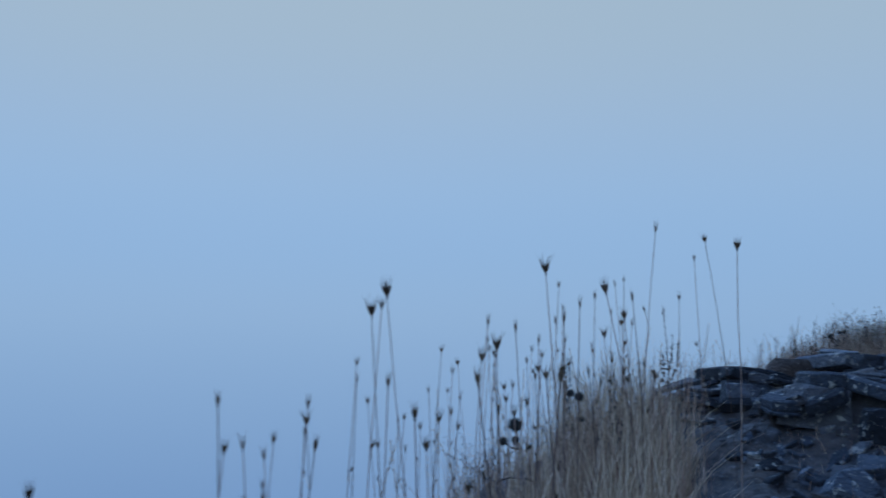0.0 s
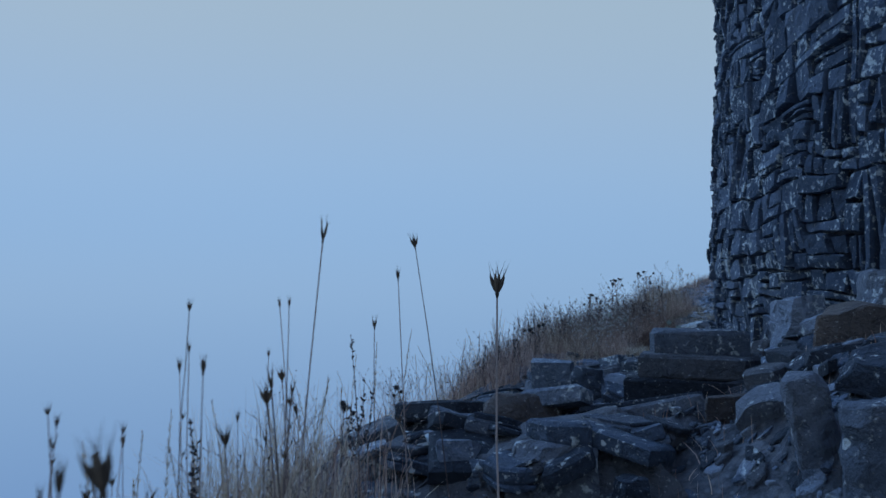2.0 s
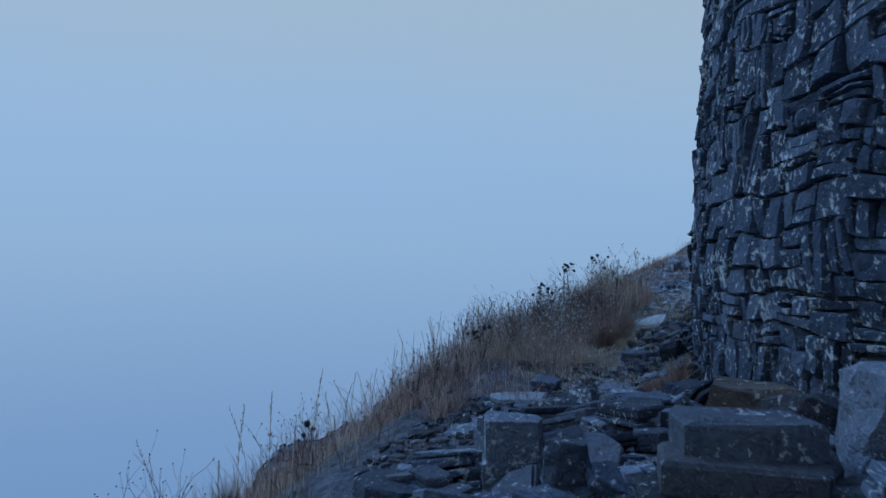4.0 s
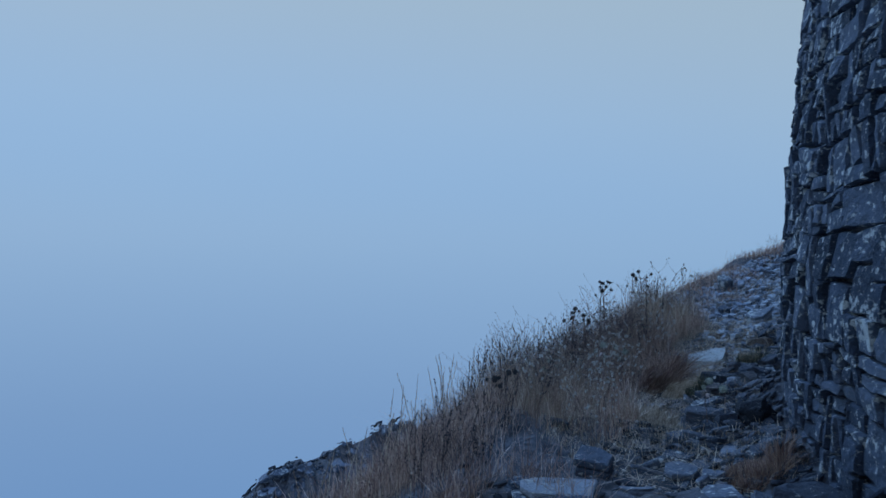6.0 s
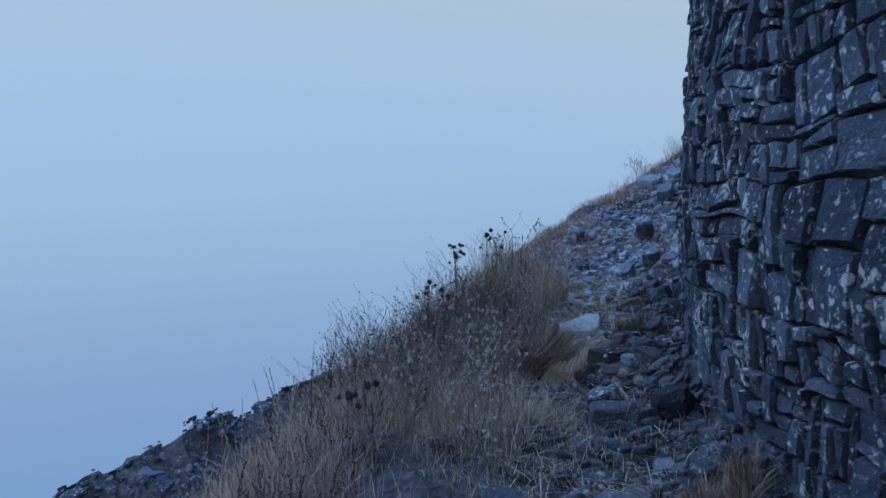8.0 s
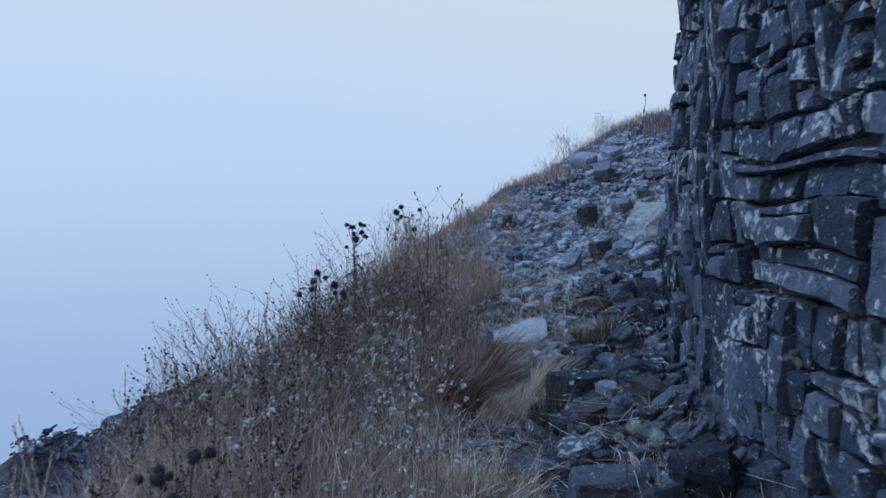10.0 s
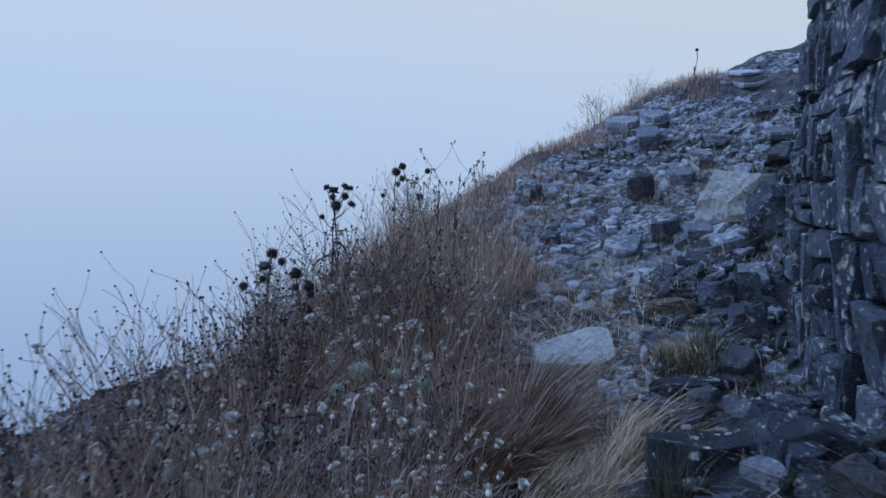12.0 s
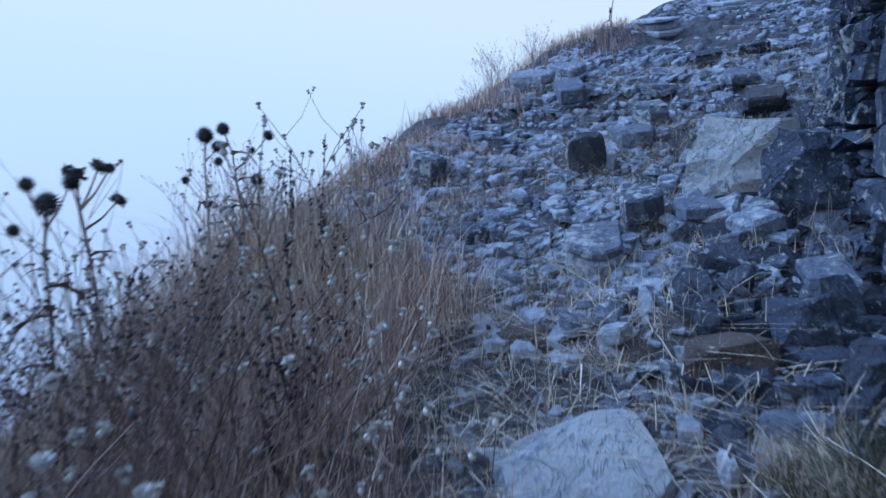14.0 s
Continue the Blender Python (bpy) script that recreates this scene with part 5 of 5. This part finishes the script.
def knapweed(seed, height, branches):
    rng = random.Random(seed)
    ob = new("knapweed")
    sx, sy = rng.gauss(0, 0.05), rng.gauss(0, 0.05)
    pts = [Vector((sx * f * f * 2, sy * f * f * 2, height * f)) for f in (0, 0.25, 0.5, 0.75, 1.0)]
    verts, faces = [], []
    tube(verts, faces, pts, 0.0017, 0.001, 4)
    tips, twigs = [(pts[-1], Vector((sx, sy, 1)))], []
    for k in range(branches):
        f = rng.uniform(0.35, 0.9)
        i = min(int(f * 4), 3)
        p = pts[i].lerp(pts[i + 1], f * 4 - i)
        a = rng.uniform(0, 6.28)
        out = rng.uniform(0.03, 0.11)
        tip = p + Vector((out * math.cos(a), out * math.sin(a), rng.uniform(0.04, 0.16)))
        twigs.append([p, p.lerp(tip, 0.5) + Vector((0.01 * math.cos(a), 0.01 * math.sin(a), -0.006)), tip])
        tips.append((tip, Vector((math.cos(a) * 0.5, math.sin(a) * 0.5, 1))))
    child("stem", as_mesh("stem", verts, faces, TWIG), ob)
    for run in twigs:
        verts, faces = [], []
        tube(verts, faces, run, 0.0012, 0.0008, 3)
        child("branch", as_mesh("branch", verts, faces, TWIG), ob)
    for p, ax in tips:
        child("flower_head", rng.choice(PALE), ob, turned(p, ax, rng.uniform(0.8, 1.3), rng.uniform(0, 6)))
    return tagged(ob, "dry knapweed with small pale spent flower heads", "wildflower", "knapweed in the dry grass")


WEEDS = [knapweed(200 + k, h, b) for k, (h, b) in enumerate(((0.36, 4), (0.42, 5), (0.30, 3), (0.46, 6), (0.38, 4), (0.26, 2)))]
weed_spots = np.concatenate([
    scatter(150, 62, (4.1, 6.4), (6.8, 9.6), lambda x, y, d: (d > -0.95) & (d < 0.15)),
    scatter(40, 63, (5.2, 7.4), (8.6, 10.2), lambda x, y, d: (d > -0.8) & (d < 0.1))])
for k, (sx, sy) in enumerate(weed_spots):
    m = Matrix.Translation((sx, sy, ground_at(sx, sy) - 0.01)) @ Matrix.Rotation(vrng.uniform(0, 6.28), 4, "Z")
    if k < len(WEEDS):
        WEEDS[k].matrix_basis = m
    else:
        c = copy_thing(WEEDS[k % len(WEEDS)], m)
        c.scale = [vrng.uniform(0.75, 1.15) * (1.2 if k >= 150 else 1.0)] * 3


# dry shrubs of fine twigs with beads of seed heads
def twig_tree(rng, verts, faces, p, d, length, r, depth, tips):
    q = p + d * length
    m = p.lerp(q, 0.5) + Vector((rng.gauss(0, 0.04), rng.gauss(0, 0.04), 0)) * length
    tube(verts, faces, [p, m, q], r, r * 0.7, 3)
    if depth == 0:
        tips.append(q)
        return
    for k in range(rng.choice((2, 3))):
        nd = (d + Vector((rng.gauss(0, 0.42), rng.gauss(0, 0.42), rng.gauss(0.08, 0.2)))).normalized()
        twig_tree(rng, verts, faces, q if k else m, nd, length * rng.uniform(0.55, 0.85), r * 0.7, depth - 1, tips)


def dry_shrub(seed, stems, length, bead, label):
    rng = random.Random(seed)
    ob = new("dry_shrub")
    verts, faces, tips = [], [], []
    for k in range(stems):
        a = rng.uniform(0, 6.28)
        d = Vector((math.cos(a) * rng.uniform(0.05, 0.4), math.sin(a) * rng.uniform(0.05, 0.4), 1)).normalized()
        twig_tree(rng, verts, faces, Vector((math.cos(a) * 0.03, math.sin(a) * 0.03, 0)), d, length * rng.uniform(0.8, 1.1), 0.0022, 3, tips)
    child("crown", as_mesh("crown", verts, faces, TWIG), ob, label="tangle of fine grey twigs")["kind"] = "stuff"
    verts, faces = [], []
    for t in tips:
        if rng.random() < 0.6:
            lump(verts, faces, t, (rng.gauss(0, 0.4), rng.gauss(0, 0.4), 1), bead * 2, bead, 5)
    seeds = child("seed_head", as_mesh("seed_head", verts, faces, DARK_HEAD), ob, label="small dark seed heads")
    seeds["kind"] = "stuff"
    return tagged(ob, label, "shrub", "dry shrubs along the crest")


SHRUBS = [dry_shrub(300 + k, s, l, b, "bushy dry shrub of fine grey twigs with seed heads") for k, (s, l, b) in enumerate(((5, 0.19, 0.0035), (4, 0.22, 0.003), (6, 0.16, 0.004), (5, 0.17, 0.0025)))]
shrub_spots = np.concatenate([
    scatter(46, 64, (3.2, 7.6), (6.8, 10.6), lambda x, y, d: (d > -0.35) & (d < 0.35)),
    scatter(12, 65, (4.4, 6.6), (7.8, 9.6), lambda x, y, d: (d > -0.9) & (d < -0.3)),
    scatter(26, 75, (4.4, 7.2), (8.0, 10.4), lambda x, y, d: (d > -0.5) & (d < 0.15)),
    scatter(20, 66, (0.1, 1.3), (1.7, 3.7), lambda x, y, d: (d > -0.75) & (d < 0.1) & (x < 0.32 * y)),
    scatter(6, 67, (1.2, 3.0), (4.8, 7.2), lambda x, y, d: (d > -0.2) & (d < 0.4)),
    np.array([(10.73, 11.16), (10.85, 11.2), (11.89, 11.32), (11.7, 11.3)]),
    scatter(5, 68, (8.0, 11.0), (10.0, 11.4), lambda x, y, d: (d > -0.3) & (d < 0.2))])
for k, (sx, sy) in enumerate(shrub_spots):
    m = Matrix.Translation((sx, sy, ground_at(sx, sy) - 0.02)) @ Matrix.Rotation(vrng.uniform(0, 6.28), 4, "Z")
    small = 0.95 if sx > 10.7 and sy > 11.1 else 0.55 if sx > 8.0 else (0.8 if sy < 4 else (0.85 if sx > 6.2 else 1.2 if sx > 5.0 else 1.1 if sx > 3.8 else 1.0))
    if k < len(SHRUBS):
        SHRUBS[k].matrix_basis = m
    else:
        c = copy_thing(SHRUBS[k % len(SHRUBS)], m)
        c.scale = [small * vrng.uniform(0.75, 1.2)] * 3


# feather-headed grass leaning on the skyline
def plume(seed, height, lean):
    rng = random.Random(seed)
    ob = new("plume_grass")
    pts = [Vector((lean * f * f * height, 0, height * f)) for f in (0, 0.25, 0.5, 0.75, 1.0)]
    verts, faces = [], []
    tube(verts, faces, pts, 0.0018, 0.0009, 4)
    child("stem", as_mesh("stem", verts, faces, STRAW), ob)
    verts, faces = [], []
    for k in range(46):
        f = rng.uniform(0.55, 1.0)
        i = min(int(f * 4), 3)
        p = pts[i].lerp(pts[i + 1], f * 4 - i)
        a = rng.uniform(0, 6.28)
        d = Vector((math.cos(a) * 0.5 + lean, math.sin(a) * 0.5, 1)).normalized()
        spine(verts, faces, p, d * rng.uniform(0.012, 0.035) * (1.5 - f), 0.0016)
    child("plume", as_mesh("plume", verts, faces, STRAW), ob)
    return tagged(ob, "dry grass stalk with a feathery plume", "grass stalk", "plumed grasses on the crest")


PLUMES = [plume(400 + k, h, l) for k, (h, l) in enumerate(((0.5, 0.12), (0.42, 0.3), (0.56, 0.2), (0.36, 0.05)))]
plume_spots = np.concatenate([
    scatter(70, 71, (2.6, 6.2), (6.6, 10.2), lambda x, y, d: (d > -0.15) & (d < 0.5)),
    scatter(30, 72, (0.2, 2.8), (3.4, 7.2), lambda x, y, d: (d > -0.3) & (d < 0.5)),
    scatter(14, 73, (-0.4, 1.2), (1.6, 3.4), lambda x, y, d: (d > -0.6) & (d < 0.3)),
    scatter(12, 74, (7.4, 11.6), (10.0, 11.4), lambda x, y, d: (d > -0.3) & (d < 0.3))])
for k, (sx, sy) in enumerate(plume_spots):
    m = Matrix.Translation((sx, sy, ground_at(sx, sy) - 0.01)) @ Matrix.Rotation(vrng.uniform(0, 6.28), 4, "Z")
    if k < len(PLUMES):
        PLUMES[k].matrix_basis = m
    else:
        c = copy_thing(PLUMES[k % len(PLUMES)], m)
        c.scale = [vrng.uniform(0.75, 1.2) * (0.5 if sx > 7.0 else 1.0)] * 3


# dead docks: stiff dark stalks crowded with seed
def dock(seed, height, branches):
    rng = random.Random(seed)
    ob = new("dead_dock")
    sx, sy = rng.gauss(0, 0.04), rng.gauss(0, 0.04)
    runs = [[Vector((sx * f * f, sy * f * f, height * f)) for f in (0, 0.25, 0.5, 0.75, 1.0)]]
    for k in range(branches):
        p = runs[0][1].lerp(runs[0][3], rng.random())
        a = rng.uniform(0, 6.28)
        tip = p + Vector((math.cos(a) * 0.05, math.sin(a) * 0.05, rng.uniform(0.10, 0.18)))
        runs.append([p, p.lerp(tip, 0.4) + Vector((math.cos(a), math.sin(a), 0)) * 0.015, tip])
    for k, run in enumerate(runs):
        verts, faces = [], []
        tube(verts, faces, run, 0.0026 if k == 0 else 0.0016, 0.0012, 4)
        child("branch" if k else "stem", as_mesh("stem", verts, faces, TWIG), ob)
        verts, faces = [], []
        for j in range(34 if k == 0 else 18):
            f = rng.uniform(0.35 if k == 0 else 0.15, 1.0) * (len(run) - 1)
            i = min(int(f), len(run) - 2)
            p = run[i].lerp(run[i + 1], f - i)
            a = rng.uniform(0, 6.28)
            lump(verts, faces, p, (math.cos(a), math.sin(a), 1.0), rng.uniform(0.007, 0.014), rng.uniform(0.002, 0.004), 4, ((0, 0.3), (0.5, 1.0), (1.0, 0.2)))
        child("seed_spike", as_mesh("seed_spike", verts, faces, DARK_HEAD), ob)["kind"] = "stuff"
    return tagged(ob, "dead dock stalk crowded with dark brown seed", "wildflower", "dead docks in the grass")


DOCKS = [dock(500 + k, h, b) for k, (h, b) in enumerate(((0.42, 3), (0.36, 2), (0.48, 4)))]
dock_spots = np.concatenate([
    scatter(34, 81, (2.9, 5.0), (6.6, 9.2), lambda x, y, d: (d > -0.55) & (d < 0.2)),
    scatter(14, 82, (5.0, 6.8), (8.4, 10.0), lambda x, y, d: (d > -0.8) & (d < 0.0)),
    scatter(6, 83, (0.3, 1.2), (2.0, 3.6), lambda x, y, d: (d > -0.6) & (d < 0.2) & (x < 0.3 * y))])
for k, (sx, sy) in enumerate(dock_spots):
    m = Matrix.Translation((sx, sy, ground_at(sx, sy) - 0.01)) @ Matrix.Rotation(vrng.uniform(0, 6.28), 4, "Z")
    if k < len(DOCKS):
        DOCKS[k].matrix_basis = m
    else:
        c = copy_thing(DOCKS[k % len(DOCKS)], m)
        c.scale = [vrng.uniform(0.8, 1.25)] * 3
